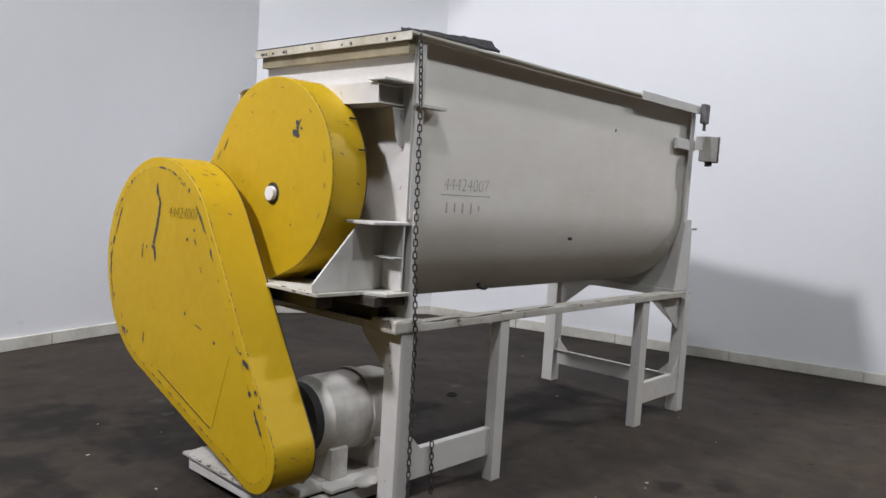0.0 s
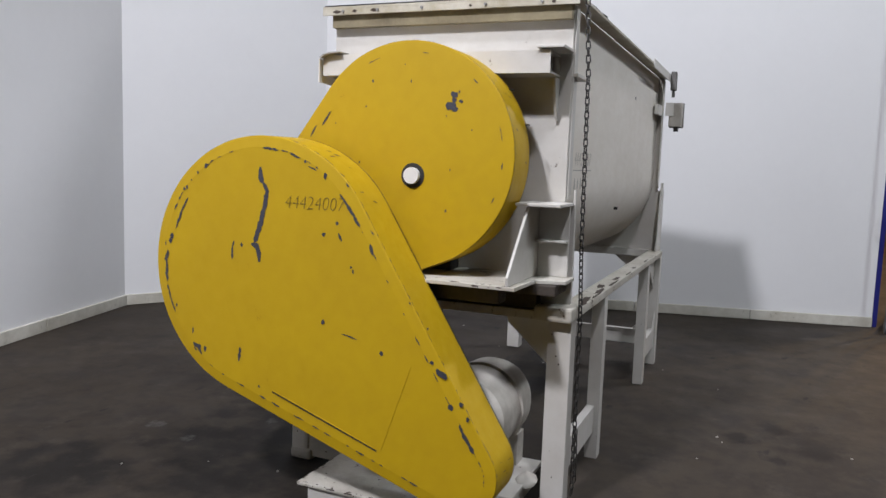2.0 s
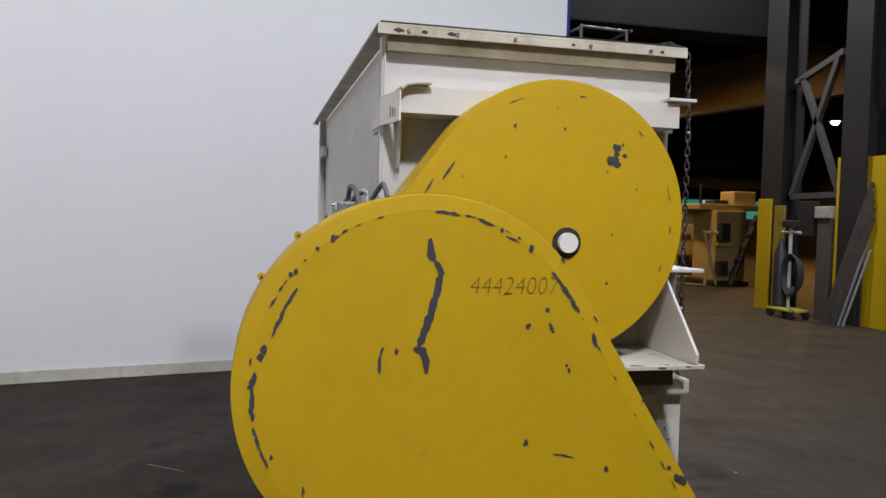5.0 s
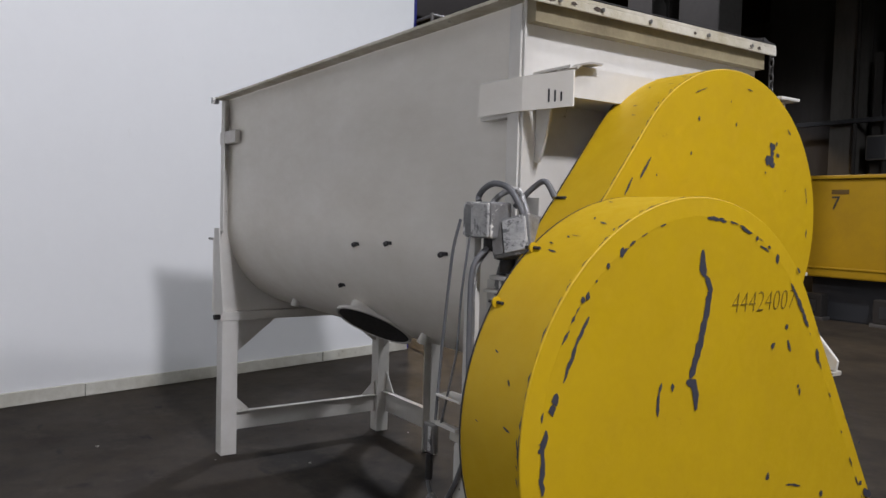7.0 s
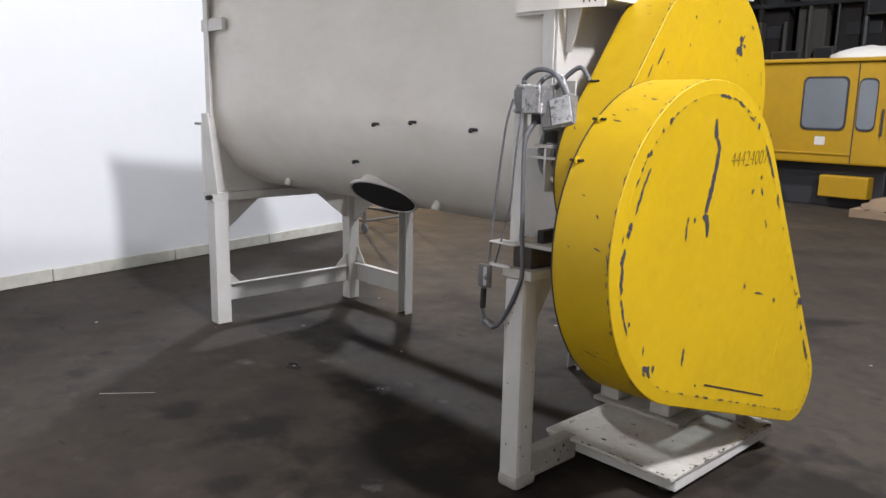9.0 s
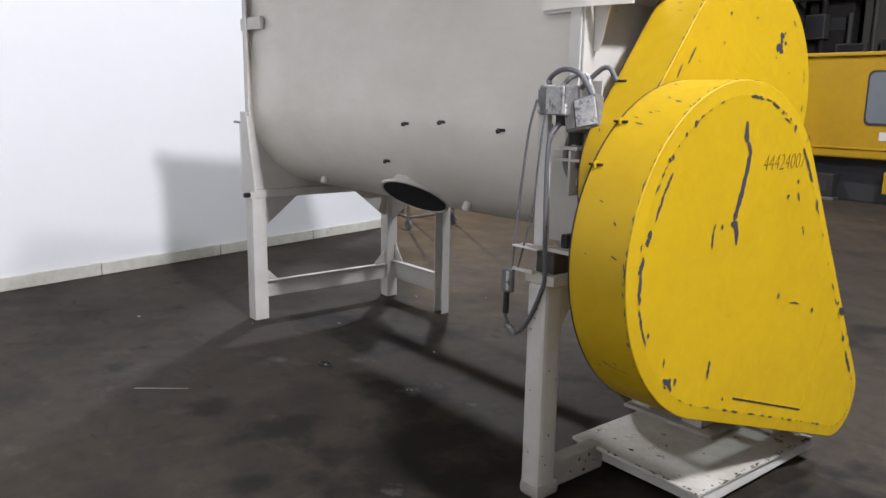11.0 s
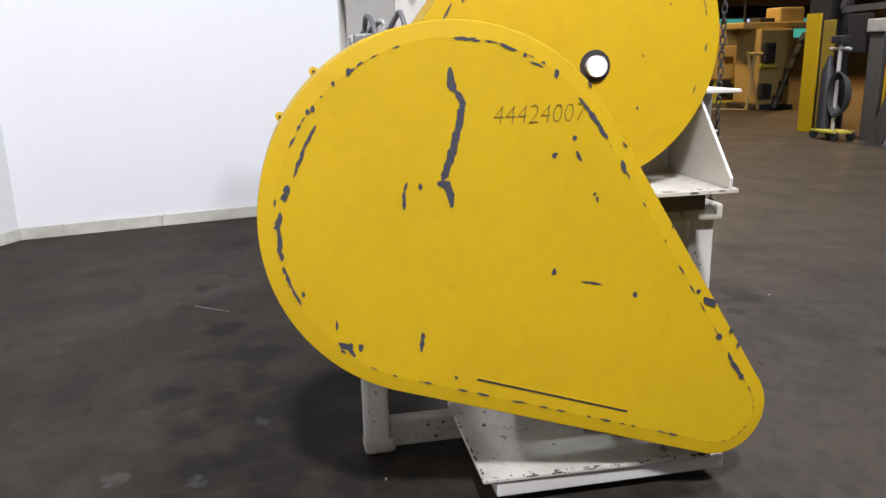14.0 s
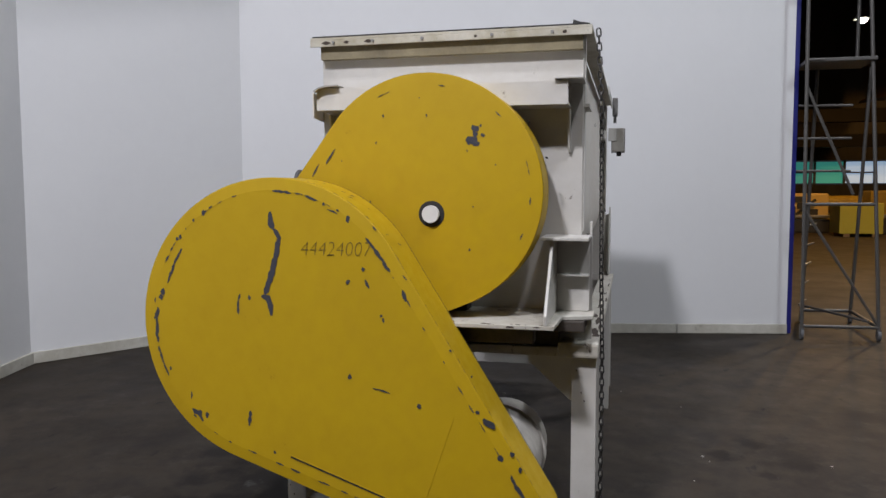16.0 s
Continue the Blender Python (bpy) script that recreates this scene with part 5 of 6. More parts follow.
def lathe_machine():
    root = thing("turning_machine", (3.4, -10.6, 0), "large yellow enclosed machine tool with dark framed windows", "machine")
    y0 = -9.85
    part("hood", box((2.1, -11.6, 0.70), (5.6, y0, 2.27), 0.03), DEEP_YELLOW, root)
    part("roof_lip", box((2.07, -11.63, 2.271), (5.63, y0 + 0.04, 2.33), 0.012), DEEP_YELLOW, root)
    part("base", box((2.2, -11.4, 0.0), (5.4, y0 - 0.25, 0.699), 0.02), DARK, root, "dark machine base")
    for x in (5.32, 4.07):
        part("levelling_foot", box((x - 0.22, y0 - 0.24, 0.05), (x + 0.22, y0 - 0.04, 0.42), 0.02), HALLGREY, root, "dirty levelling foot")
        part("foot_plate", box((x - 0.26, y0 - 0.245, 0.0), (x + 0.26, y0 - 0.02, 0.049), 0.008), STEEL, root)
        part("foot_opening", box((x - 0.12, y0 - 0.0395, 0.14), (x + 0.12, y0 - 0.035, 0.32)), DARK, root)
    part("step", box((2.35, y0 - 0.24, 0.18), (3.08, y0 + 0.02, 0.52), 0.02), DEEP_YELLOW, root)
    part("sill", box((2.67, y0 + 0.001, 0.84), (5.6, y0 + 0.016, 0.87), 0.006), DEEP_YELLOW, root)

    def pane(x0, x1, z0, z1):
        r, n, pts = 0.09, 5, []
        for cx, cz, a0 in ((x1 - r, z1 - r, 0), (x0 + r, z1 - r, 90), (x0 + r, z0 + r, 180), (x1 - r, z0 + r, 270)):
            pts += [(cx + r * math.cos(radians(a0 + 90 * i / n)), cz + r * math.sin(radians(a0 + 90 * i / n))) for i in range(n + 1)]
        w = part("window", slab(pts, 1, y0 + 0.002, y0 + 0.012), DARK, root, "window with a black rubber frame")
        c = Vector(((x0 + x1) / 2, (z0 + z1) / 2))
        part("pane", slab([tuple(c + (Vector(p) - c) * 0.92) for p in pts], 1, y0 + 0.0125, y0 + 0.016), GLASS, w, "smoky pane")

    pane(2.78, 3.47, 1.22, 2.05)
    pane(2.36, 2.635, 1.22, 2.02)
    part("door_gap", box((2.652, y0 + 0.001, 0.72), (2.667, y0 + 0.006, 2.25)), DARK, root)
    part("door_handle", rod((2.25, y0 + 0.04, 1.155), (2.25, y0 + 0.04, 1.56), 0.018, 8), DARK, root, smooth=40)
    part("rating_plate", box((3.06, y0 + 0.001, 0.99), (3.22, y0 + 0.006, 1.12)), CARTON, root)
    part("name_bar", box((4.72, y0 + 0.001, 2.03), (5.0, y0 + 0.005, 2.10)), ORANGE, root)
    text_on("machine_number", "7", 0.3, Matrix.Translation((4.93, y0 + 0.004, 1.88)) @ Matrix(((-1, 0, 0, 0), (0, 0, 1, 0), (0, 1, 0, 0), (0, 0, 0, 1))), DARK, root)
    return root


lathe_machine()


def control_tower():
    root = thing("control_cabinet", (1.75, -10.3, 0), "yellow machine cabinet with a small screen beside the machine tool", "cabinet")
    part("cabinet_body", box((0.9, -11.2, 0.74), (1.98, -9.86, 2.24), 0.03), DEEP_YELLOW, root)
    part("plinth", box((0.95, -11.1, 0.0), (1.9, -9.95, 0.739), 0.01), DARK, root)
    part("panel", box((1.05, -9.859, 0.45), (1.80, -9.82, 1.25), 0.01), BEIGE, root)
    part("screen", box((1.2, -9.859, 1.32), (1.72, -9.84, 1.95), 0.004), DARK, root)
    for z in (0.8, 1.0, 1.5, 1.8):
        part("cable_tray", box((1.985, -10.6, z), (2.095, -10.1, z + 0.12), 0.01), STEEL, root)


control_tower()


def heap(name, cx, cy, z, rx, ry, h, material, label, category, seed):
    rng = random.Random(seed)
    bm = bmesh.new()
    rings = []
    for k in range(6):
        t = k / 5
        rr = math.cos(t * math.pi / 2) ** 0.8
        rings.append([bm.verts.new((cx + rx * rr * math.cos(a) * rng.uniform(0.85, 1.1), cy + ry * rr * math.sin(a) * rng.uniform(0.85, 1.1), z + h * math.sin(t * math.pi / 2) * rng.uniform(0.9, 1.05))) for a in (2 * math.pi * i / 16 for i in range(16))])
    for p, q in zip(rings, rings[1:]):
        for i in range(16):
            bm.faces.new((p[i], p[(i + 1) % 16], q[(i + 1) % 16], q[i]))
    bm.faces.new(rings[0])
    bm.faces.new(rings[-1])
    return piece(name, bm, material, label, category, smooth=60, place=(cx, cy, z))


heap("plastic_sheet", 2.75, -10.6, 2.331, 0.62, 0.5, 0.22, CARTON, "crumpled white plastic sheet on top of the machine", "plastic sheet", 3)


def pallet():
    root = thing("pallet", (1.75, -9.4, 0), "low wooden pallet on the floor before the machine", "pallet")
    for i in range(5):
        part("board", box((1.1 + i * 0.25, -9.79, 0.1), (1.3 + i * 0.25, -9.04, 0.12), 0.004), WOOD, root)
    for y in (-9.75, -9.41, -9.11):
        part("bearer", box((1.1, y, 0.0), (2.3, y + 0.08, 0.099), 0.004), WOOD, root)


heap("crumpled_scrap", 0.03, -0.465, 0.1225, 0.09, 0.05, 0.03, CARTON, "crumpled pale scrap lying on the motor platform", "scrap", 12)

pallet()
heap("wrapped_load", 1.7, -9.4, 0.121, 0.55, 0.32, 0.2, WOOD, "brown wrapped load on the low pallet", "wrapped load", 8)

# wall fittings behind the machine tool
for x in (6.9, 4.95, 3.1, 1.2, -0.8):
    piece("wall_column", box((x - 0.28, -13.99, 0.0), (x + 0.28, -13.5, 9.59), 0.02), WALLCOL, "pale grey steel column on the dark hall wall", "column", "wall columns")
for x, z, w, h in ((5.9, 2.4, 0.9, 2.6), (4.0, 2.2, 1.0, 1.6), (2.2, 2.5, 1.1, 2.2), (0.2, 2.3, 1.1, 2.4)):
    root = thing("wall_cabinet", (x, -13.8, 0), "tall grey cabinet with dark slots against the hall wall", "cabinet", "wall cabinets")
    part("cabinet_body", box((x - w / 2, -13.98, 0.0), (x + w / 2, -13.55, z + h), 0.02), HALLGREY, root)
    for k in range(4):
        part("slot", box((x - w * 0.36, -13.549, 1.6 + k * 0.7), (x + w * 0.3, -13.53, 1.85 + k * 0.7), 0.01), DARK, root)
rng_w = random.Random(17)
for i in range(14):
    x = 6.6 - 0.52 * i + rng_w.uniform(-0.15, 0.15)
    z1 = rng_w.uniform(3.2, 7.5)
    piece("wall_pipe", rod((x, -13.42, 0.0), (x, -13.42, z1), rng_w.choice((0.03, 0.045, 0.06)), 8), rng_w.choice((WALLCOL, DARK, HALLGREY, WALLCOL)), "upright pipe on the cluttered hall wall", "pipe", "wall pipes", smooth=40)
for i in range(9):
    x, z = 6.2 - 0.8 * i + rng_w.uniform(-0.2, 0.2), rng_w.uniform(2.4, 4.6)
    root = thing("wall_box", (x, -13.5, z), "grey electric box on the cluttered hall wall", "electric box", "wall boxes")
    w, h = rng_w.uniform(0.16, 0.3), rng_w.uniform(0.2, 0.45)
    part("body", box((x - w, -13.52, z - h), (x + w, -13.3, z + h), 0.015), rng_w.choice((WALLCOL, HALLGREY, WALLCOL)), root)
    part("door", box((x - w * 0.85, -13.299, z - h * 0.88), (x + w * 0.85, -13.285, z + h * 0.88), 0.006), rng_w.choice((WALLCOL, DARK)), root)
piece("wall_rail", box((-2.0, -13.46, 3.6), (8.0, -13.36, 3.69), 0.01), DARK, "long steel rail across the hall wall", "rail")
piece("green_tank", lathe([(0.0, 0.0), (0.6, 0.0), (0.66, 0.1), (0.66, 1.0), (0.6, 1.1), (0.0, 1.12)], (2.0, -12.6, 2.0), "z", 24), GREEN, "dark green tank behind the machine tool", "tank", smooth=40)
piece("tank_stand", box((1.4, -13.2, 0.0), (2.6, -12.0, 1.999), 0.02), DARK, "dark steel stand under the green tank", "stand")
for i in range(4):
    piece("wall_hose", tube([(3.6 - 0.1 * i, -13.45, 5.2), (3.55 - 0.1 * i, -13.4, 3.6), (3.3 - 0.12 * i, -13.35, 2.9), (3.0 - 0.1 * i, -13.4, 2.4), (3.1 - 0.1 * i, -13.4, 1.0), (3.1 - 0.1 * i, -13.4, 0.02)], 0.035, 8), WALLCOL if i % 2 else DARK, "thick hose hanging down the hall wall", "hose", "wall hoses", smooth=50)


# ---- far machines ----
def forklift(x, y):
    root = thing("forklift", (x, y, 0), "lime yellow forklift truck parked far down the hall", "forklift")
    part("chassis", box((x - 0.5, y - 0.6, 0.3), (x + 1.5, y + 0.6, 1.25), 0.12), LIME, root)
    part("counterweight", box((x - 0.9, y - 0.62, 0.28), (x - 0.45, y + 0.62, 1.35), 0.12), LIME, root)
    part("rear_grille", box((x - 0.91, y - 0.35, 0.85), (x - 0.88, y + 0.35, 1.2), 0.02), DARK, root)
    part("seat", box((x - 0.1, y - 0.28, 1.25), (x + 0.4, y + 0.28, 1.6), 0.06), DARK, root)
    for dx, dy in ((-0.3, -0.55), (-0.3, 0.55), (1.2, -0.55), (1.2, 0.55)):
        part("roof_post", rod((x + dx, y + dy, 1.2), (x + dx * 0.85 + 0.05, y + dy, 2.3), 0.035, 8), DARK, root)
    part("roof_guard", box((x - 0.4, y - 0.6, 2.3), (x + 1.25, y + 0.6, 2.36), 0.02), DARK, root)
    for dy in (-0.35, 0.35):
        part("mast", box((x + 1.55, y + dy - 0.06, 0.1), (x + 1.7, y + dy + 0.06, 2.6), 0.01), DARK, root)
    for dx in (-0.35, 1.15):
        for dy in (-0.62, 0.62):
            part("wheel", lathe([(0.1, -0.11), (0.3, -0.1), (0.32, 0.0), (0.3, 0.1), (0.1, 0.11)], (x + dx, y + dy, 0.32), "y", 20), DARK, root, smooth=40)


forklift(25.4, -14.7)


def far_machine(x, y, w, d, h, material, label, seed, cab=True):
    rng = random.Random(seed)
    root = thing("machine_tool", (x, y, 0), label, "machine", "far machines")
    part("bed", box((x - w / 2, y - d / 2, 0.0), (x + w / 2, y + d / 2, h * 0.35), 0.05), DARK, root)
    part("column", box((x - w / 2 + 0.05, y - d / 2 + 0.05, h * 0.35 + 0.001), (x + w * 0.2, y + d * 0.4, h), 0.06), material, root)
    part("headstock", box((x + w * 0.2 + 0.001, y - d * 0.35, h * 0.5), (x + w / 2, y + d * 0.3, h * 0.86), 0.06), material, root)
    part("table", box((x - w * 0.55, y - d * 0.62, h * 0.38), (x - w / 2 - 0.001, y + d * 0.4, h * 0.46), 0.02), STEEL, root)
    if cab:
        for k in range(3):
            z = h * (0.45 + 0.16 * k)
            part("panel", box((x - w / 2 + 0.02, y - d * 0.3 + 0.25 * k, z), (x - w / 2 + 0.049, y - d * 0.3 + 0.25 * k + rng.uniform(0.25, 0.5), z + 0.22), 0.01), DARK, root)
    part("arm", rod((x - w * 0.45, y + d * 0.2, h * 0.3), (x - w * 0.55, y - d * 0.25, h * 0.85), 0.05, 8), DARK, root)


def boring_mill():
    """A beige machine with a long ram, hung boxes and a slanting dark chute."""
    root = thing("boring_mill", (14.6, -10.4, 0), "beige machine tool with dark boxes and a slanting chute", "machine")
    part("column", box((14.0, -10.75, 0.12), (15.0, -9.9, 1.86), 0.04), BEIGE, root)
    part("base", box((13.95, -10.85, 0.0), (15.2, -9.85, 0.119), 0.02), DARK, root)
    part("ram", box((14.2, -11.4, 1.865), (15.0, -9.55, 2.02), 0.03), BEIGE, root)
    part("ram", box((15.001, -11.35, 1.5), (15.4, -9.6, 1.95), 0.03), BEIGE, root)
    part("motor_box", box((14.5, -11.35, 2.021), (15.1, -10.7, 2.36), 0.04), BEIGE, root)
    part("motor_box", box((14.55, -10.6, 2.021), (15.0, -10.2, 2.12), 0.03), GRIME, root)
    for z0, z1, y0 in ((1.1, 1.55, -10.2), (0.28, 0.62, -10.17)):
        b = part("side_box", box((13.82, y0, z0), (13.999, y0 + 0.27, z1), 0.02), DARK, root, "black box")
        part("lid", box((13.80, y0 + 0.04, z0 + 0.05), (13.819, y0 + 0.23, z1 - 0.05), 0.006), GRIME, b)
    part("ledge", box((13.85, -10.3, 0.98), (13.999, -9.85, 1.06), 0.01), LIME, root)
    for dx in (0.0, 0.09):
        part("chute_rail", rod((13.75 + dx, -10.9, 1.75), (13.75 + dx, -10.2, 0.04), 0.045, 8), DARK, root)
    for k in range(5):
        t = 0.12 + 0.18 * k
        part("chute_flight", box((13.72, -10.9 + 0.7 * t - 0.07, 1.75 - 1.71 * t - 0.05), (13.88, -10.9 + 0.7 * t + 0.07, 1.75 - 1.71 * t + 0.05), 0.01), GRIME, root)
    part("stand_bar", rod((13.95, -9.55, 1.35), (13.9, -9.9, 0.03), 0.04, 8), BEIGE, root)
    part("stand_bar", rod((13.95, -9.75, 1.35), (13.95, -9.62, 0.03), 0.04, 8), BEIGE, root)
    part("stand_bar", rod((13.95, -9.55, 1.3), (13.95, -9.95, 1.3), 0.04, 8), BEIGE, root)
    part("pipe", rod((14.4, -9.7, 2.02), (14.4, -9.7, 2.5), 0.03, 8), GRIME, root)


boring_mill()


def skid_cabinet(x, y):
    root = thing("electric_cabinet", (x, y, 0), "beige electric cabinet raised on a yellow skid", "cabinet")
    part("cabinet_body", box((x - 0.1, y - 0.6, 0.62), (x + 0.7, y + 0.5, 1.5), 0.03), BEIGE, root)
    part("nameplate", box((x - 0.112, y + 0.0, 1.05), (x - 0.101, y + 0.26, 1.22), 0.004), ORANGE, root)
    part("door_gap", box((x - 0.106, y - 0.25, 0.66), (x - 0.101, y - 0.238, 1.46)), DARK, root)
    for dy in (-0.55, 0.35):
        part("skid_leg", box((x - 0.05, y + dy, 0.06), (x + 0.05, y + dy + 0.1, 0.619), 0.01), LIME, root)
        part("skid_leg", box((x + 0.55, y + dy, 0.06), (x + 0.65, y + dy + 0.1, 0.619), 0.01), LIME, root)
    part("skid_beam", box((x - 0.1, y - 0.65, 0.0), (x + 0.1, y + 0.55, 0.059), 0.01), LIME, root)
    part("hose_drum", lathe([(0.06, -0.06), (0.2, -0.06), (0.2, -0.04), (0.12, -0.03), (0.12, 0.03), (0.2, 0.04), (0.2, 0.06), (0.06, 0.06)], (x - 0.02, y - 0.1, 0.3), "x", 18), DARK, root, smooth=30)


skid_cabinet(16.5, -10.7)
far_machine(19.5, -12.6, 1.6, 2.4, 2.1, BEIGE, "beige boxy machine tool far down the hall", 2)
far_machine(26.6, -9.6, 1.5, 2.2, 1.5, DULL_YELLOW, "low yellow machine far down the hall", 4)
far_machine(27.2, -6.6, 1.5, 2.0, 1.4, BEIGE, "low beige machine far down the hall", 5)
far_machine(27.0, -12.6, 1.6, 2.0, 1.7, BEIGE, "low beige machine at the far end", 7)
for x, y, w, h, m in ((24.8, -8.0, 1.3, 1.1, LIME), (25.4, -10.8, 1.2, 1.2, DARK), (24.2, -5.2, 1.4, 1.0, DARK), (26.0, -3.6, 1.3, 1.2, DULL_YELLOW)):
    root = thing("crate", (x, y, 0), "boxy crate of machine parts on the hall floor", "crate", "far crates")
    part("crate_box", box((x - w / 2, y - w / 2, 0.1), (x + w / 2, y + w / 2, h), 0.03), m, root)
    part("skid", box((x - w / 2, y - w * 0.4, 0.0), (x + w / 2, y - w * 0.25, 0.099), 0.01), WOOD, root)
    part("skid", box((x - w / 2, y + w * 0.25, 0.0), (x + w / 2, y + w * 0.4, 0.099), 0.01), WOOD, root)
for i, z in enumerate((0.42, 1.05)):
    root = thing("roller", (26.9, -7.9, 0), "long yellow roller on a low rack", "roller", "yellow rollers")
    part("drum", rod((27.6 - 0.2 * i, -9.0, z), (27.6 - 0.2 * i, -6.9, z), 0.27, 20), DULL_YELLOW, root, smooth=40)
    for y in (-8.9, -7.0):
        part("rack", box((27.2 - 0.2 * i, y - 0.06, 0.0), (27.3 - 0.2 * i, y + 0.06, z + 0.2), 0.01), DARK, root)


# ---- rolling ladder ----
def rolling_ladder():
    root = thing("rolling_ladder", (5.4, -2.9, 0), "tall grey tube rolling ladder with a platform beside the wall end", "ladder")
    R = 0.019
    a, b = (5.36, -2.50), (5.42, -3.24)     # feet towards the bay
    c, d = (6.5, -2.72), (6.56, -3.26)      # feet away from it

    def up(p, z, lean=0.0, x=0.0):
        return (p[0] + x, p[1] + lean, z)

    for p in (a, b):
        lean2 = 0.04 if p is a else 0.2
        part("post", rod((p[0], p[1], 0.09), (p[0] + 0.02, p[1] + lean2, 3.72), R, 10), LADDER, root, smooth=40)
        part("caster", lathe([(0.02, -0.016), (0.055, -0.014), (0.055, 0.014), (0.02, 0.016)], (p[0], p[1], 0.055), "y", 16), RUBBER, root, smooth=40)
        part("fork", box((p[0] - 0.02, p[1] - 0.022, 0.05), (p[0] + 0.02, p[1] + 0.022, 0.12), 0.004), LADDER, root)
    for p in (c, d):
        part("post", rod((p[0], p[1], 0.09), (p[0] - 0.55, p[1] + 0.03, 2.85), R, 10), LADDER, root, smooth=40)
        part("caster", lathe([(0.02, -0.016), (0.055, -0.014), (0.055, 0.014), (0.02, 0.016)], (p[0], p[1], 0.055), "y", 16), RUBBER, root, smooth=40)

    def at(p, z):
        lean2 = 0.04 if p is a else 0.2
        return (p[0] + 0.02 * z / 3.72, p[1] + lean2 * z / 3.72, z)

    for z in (0.14, 1.40, 2.86, 3.7):
        part("rail", rod(at(a, z), at(b, z), R * 0.9, 10), LADDER, root, smooth=40)
    part("brace", rod(at(a, 1.35), at(b, 0.16), R * 0.8, 8), LADDER, root, smooth=40)
    part("brace", rod(at(a, 2.6), (5.41, -2.95, 1.5), R * 0.8, 8), LADDER, root, smooth=40)
    part("base_rail", rod((a[0], a[1], 0.14), (c[0], c[1], 0.14), R, 10), LADDER, root, smooth=40)
    part("base_rail", rod((b[0], b[1], 0.14), (d[0], d[1], 0.14), R, 10), LADDER, root, smooth=40)
    part("base_rail", rod((c[0], c[1], 0.14), (d[0], d[1], 0.14), R, 10), LADDER, root, smooth=40)
    part("brace", rod((c[0], c[1], 0.2), (b[0], b[1] + 0.1, 0.2), R * 0.8, 8), LADDER, root, smooth=40)
    part("platform", box((5.38, -3.12, 2.84), (5.98, -2.47, 2.875), 0.006), LADDER, root)
    for p in ((5.98, -2.47), (5.98, -3.08)):
        part("rail_post", rod((*p, 2.876), (*p, 3.7), R, 10), LADDER, root, smooth=40)
        part("rail", rod((*p, 3.7), (5.39, p[1], 3.7), R * 0.9, 10), LADDER, root, smooth=40)
    for k in range(5):
        z = 0.28 + k * 0.22
        part("rung", rod((5.95, -2.58 - 0.02 * k, z), (6.38, -2.74 - 0.02 * k, z), 0.011, 8), LADDER, root, smooth=40)
    for z in (1.75, 2.1, 2.45):
        part("rung", rod((5.9, -2.5, z), (5.95, -3.05, z), R * 0.7, 8), LADDER, root, smooth=40)


rolling_ladder()


# ---- lamps overhead ----
def high_bay(x, y, z):
    root = thing("hanging_lamp", (x, y, z), "round high bay lamp under the roof, some added unseen", "lamp", "hanging lamps")
    part("shade", lathe([(0.07, 0.3), (0.09, 0.22), (0.22, 0.05), (0.25, 0.0), (0.245, 0.0), (0.21, 0.05), (0.08, 0.21), (0.06, 0.29)], (x, y, z), "z", 24), STEEL, root, smooth=40)
    part("bulb", lathe([(0.0, -0.13), (0.08, -0.115), (0.14, -0.06), (0.155, 0.0), (0.13, 0.08), (0.08, 0.18), (0.0, 0.19)], (x, y, z), "z", 16), BULB, root, "glowing bulb", smooth=60)
    part("stem", rod((x, y, z + 0.28), (x, y, 9.59), 0.012, 6), DARK, root)


# Unseen fill lamps get the same fixture as the visible ones.
for x, y, z, w, c, r in BAY_LAMPS + HALL_LAMPS:
    high_bay(x, y, z)

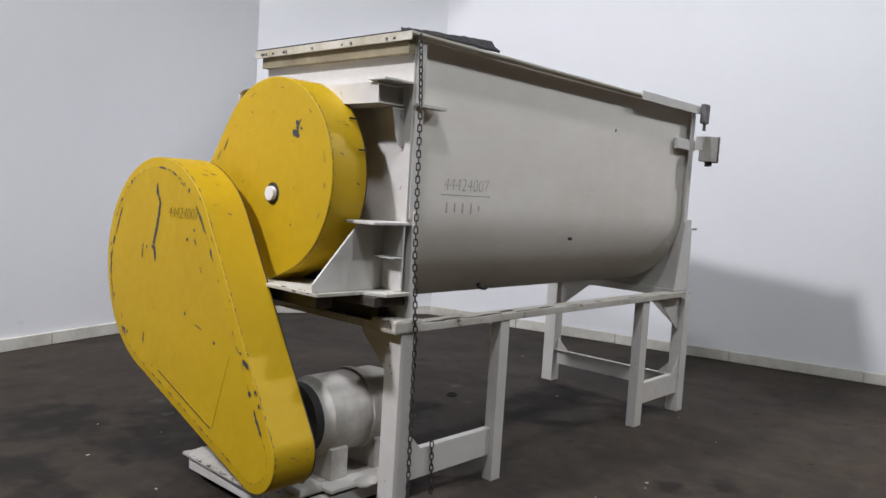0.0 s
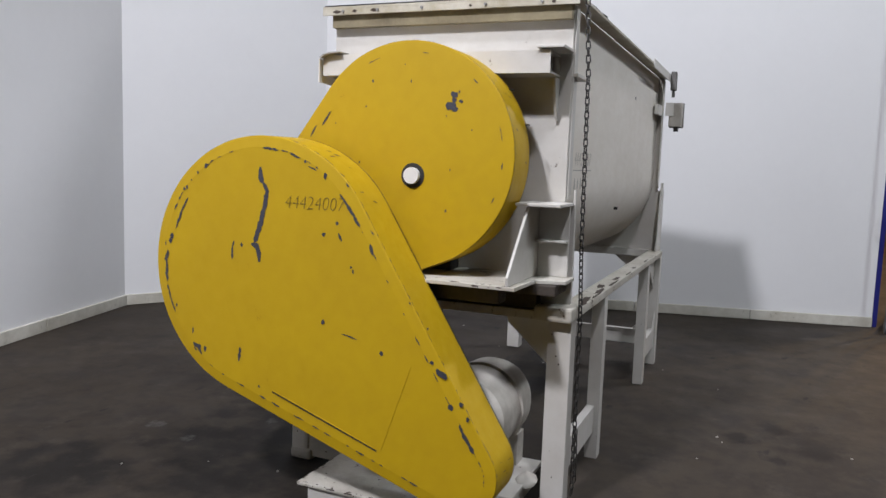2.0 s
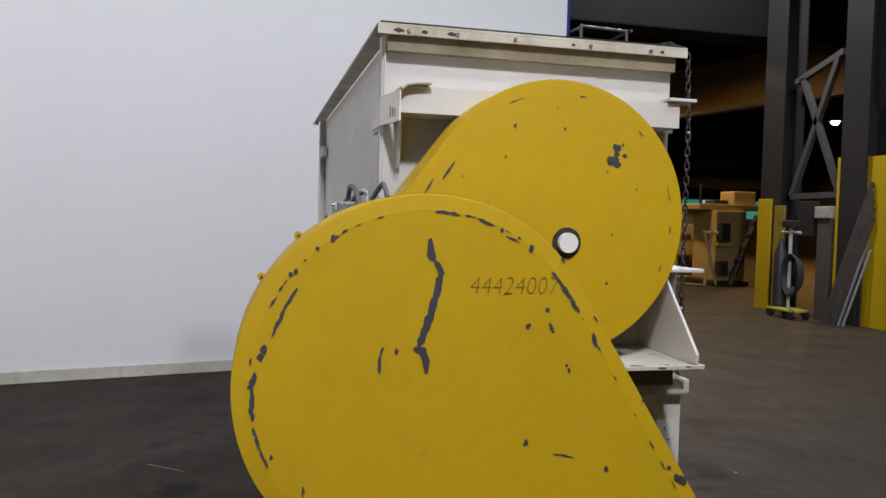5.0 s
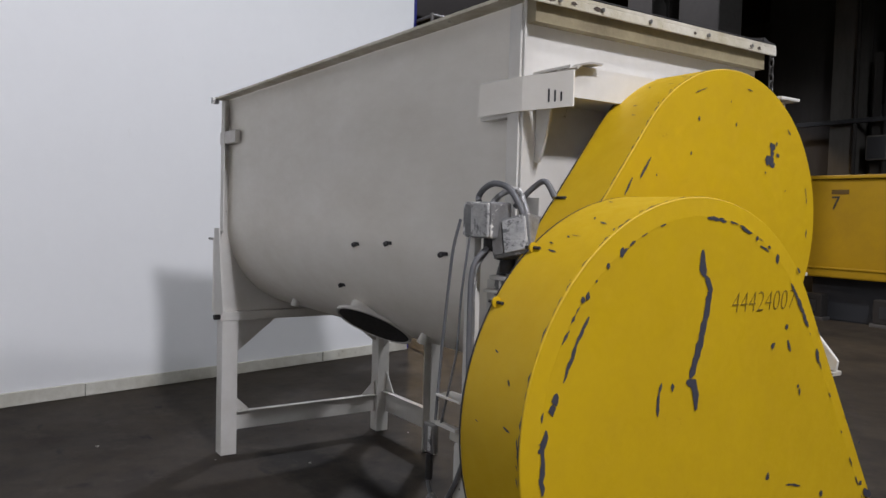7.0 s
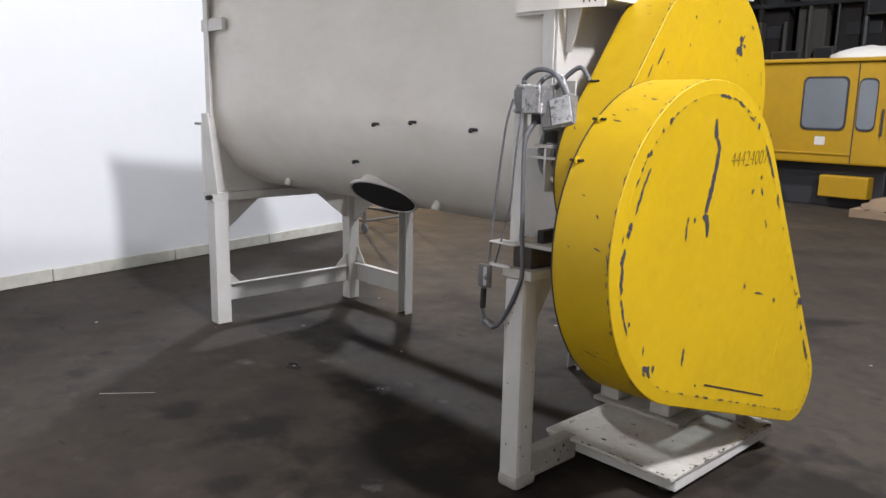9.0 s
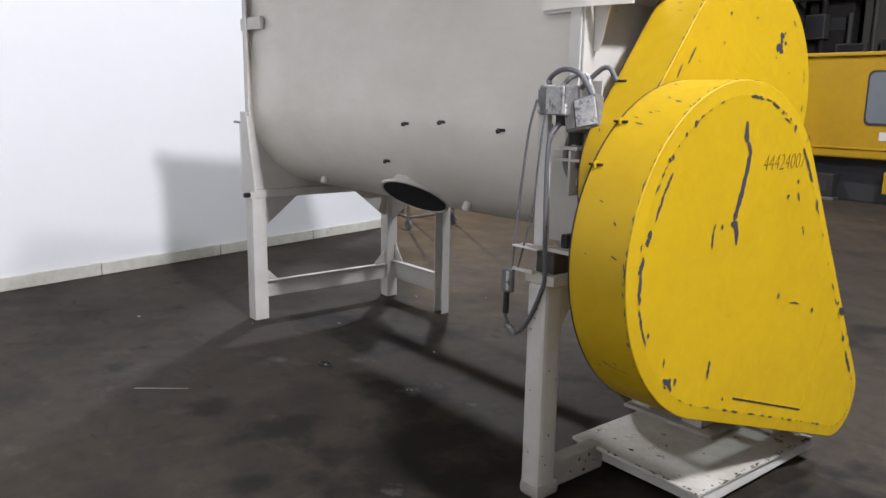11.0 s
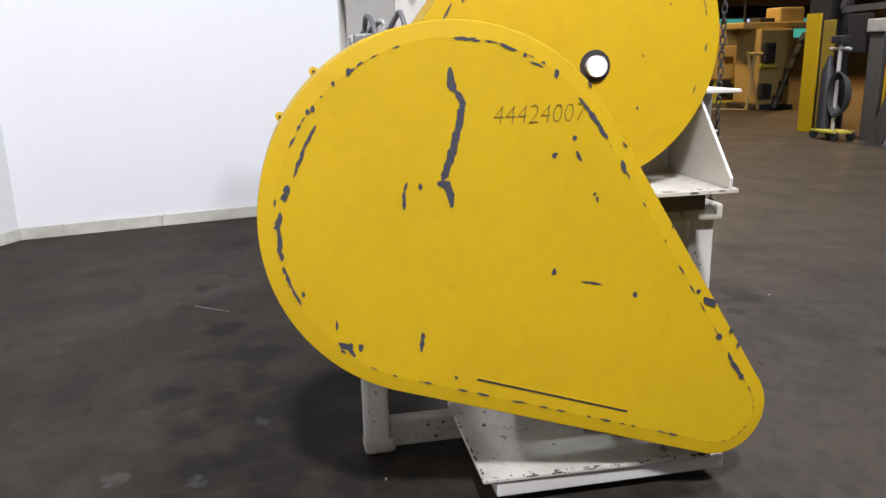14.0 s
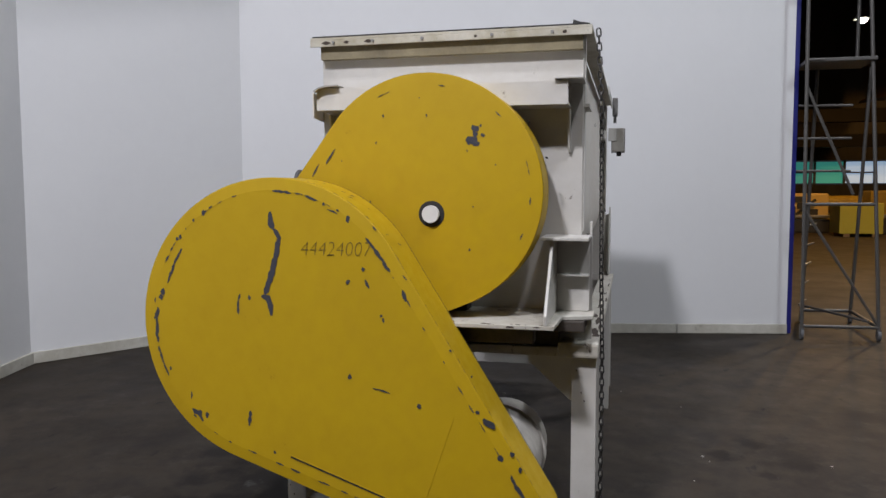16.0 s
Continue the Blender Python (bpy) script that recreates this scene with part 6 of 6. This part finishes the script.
# ---- bits on the floor ----
def litter():
    rng = random.Random(21)
    spots = [(2.81, -0.71), (1.43, -1.19), (-0.145, 0.727), (-0.617, 0.328), (1.257, 0.489), (1.874, 0.65), (1.276, 0.503), (0.3, 0.25), (-0.2, 1.1), (1.35, -1.22), (-1.2, 0.6)]
    spots += [(rng.uniform(-1.5, 3.5), rng.uniform(-2.2, 2.4)) for i in range(12)]
    bm = bmesh.new()
    for x, y in spots:
        r, n = rng.uniform(0.004, 0.013), rng.randint(5, 7)
        base = [(x + r * rng.uniform(0.5, 1.4) * math.cos(2 * math.pi * i / n), y + r * rng.uniform(0.4, 1.1) * math.sin(2 * math.pi * i / n)) for i in range(n)]
        slab(base, 2, 0.0, rng.uniform(0.002, 0.006), bm)
    piece("floor_debris", bm, DEBRIS, "small pale flakes of debris scattered on the concrete", "debris", kind="stuff")


litter()
for _a, _b, _w in (((2.15, 1.645), (1.98, 1.42), 0.006),):
    _d = (Vector(_b) - Vector(_a)).normalized()
    _s = Vector((-_d.y, _d.x)) * _w / 2
    piece("floor_scratch", slab([tuple(Vector(_a) + _s), tuple(Vector(_b) + _s * 0.4), tuple(Vector(_b) - _s * 0.4), tuple(Vector(_a) - _s)], 2, 0.0, 0.0015), DEBRIS, "pale scrape on the dark concrete", "floor mark")
piece("loose_ring", tube([(1.872 + 0.045 * math.cos(a), 0.654 + 0.03 * math.sin(a), 0.008) for a in (2 * math.pi * k / 10 for k in range(11))], 0.006, 6), GRIME, "small dark ring lying on the concrete", "ring", smooth=50)

# a pipe hung over the bay, whose shadow crosses the corner
_pipe = thing("overhead_pipe", (-2.0, 2.88, 5.4), "grey pipe hung high across the bay", "pipe")
part("run", rod((-2.0, 2.88, 5.4), (1.2, 2.112, 5.4), 0.058, 14), CHROMED, _pipe, smooth=40)
for _x in (-1.85, 1.1):
    part("hanger", rod((_x, 2.88 - 0.24 * (_x + 2), 5.44), (_x, 2.88 - 0.24 * (_x + 2), 9.59), 0.005, 6), STEEL, _pipe)
piece("floor_marking", slab([(15.2, -8.75), (15.1, -8.65), (14.2, -9.9), (14.3, -10.0)], 2, 0.0, 0.004), CARTON, "worn white painted line on the hall floor", "floor marking", kind="structure")
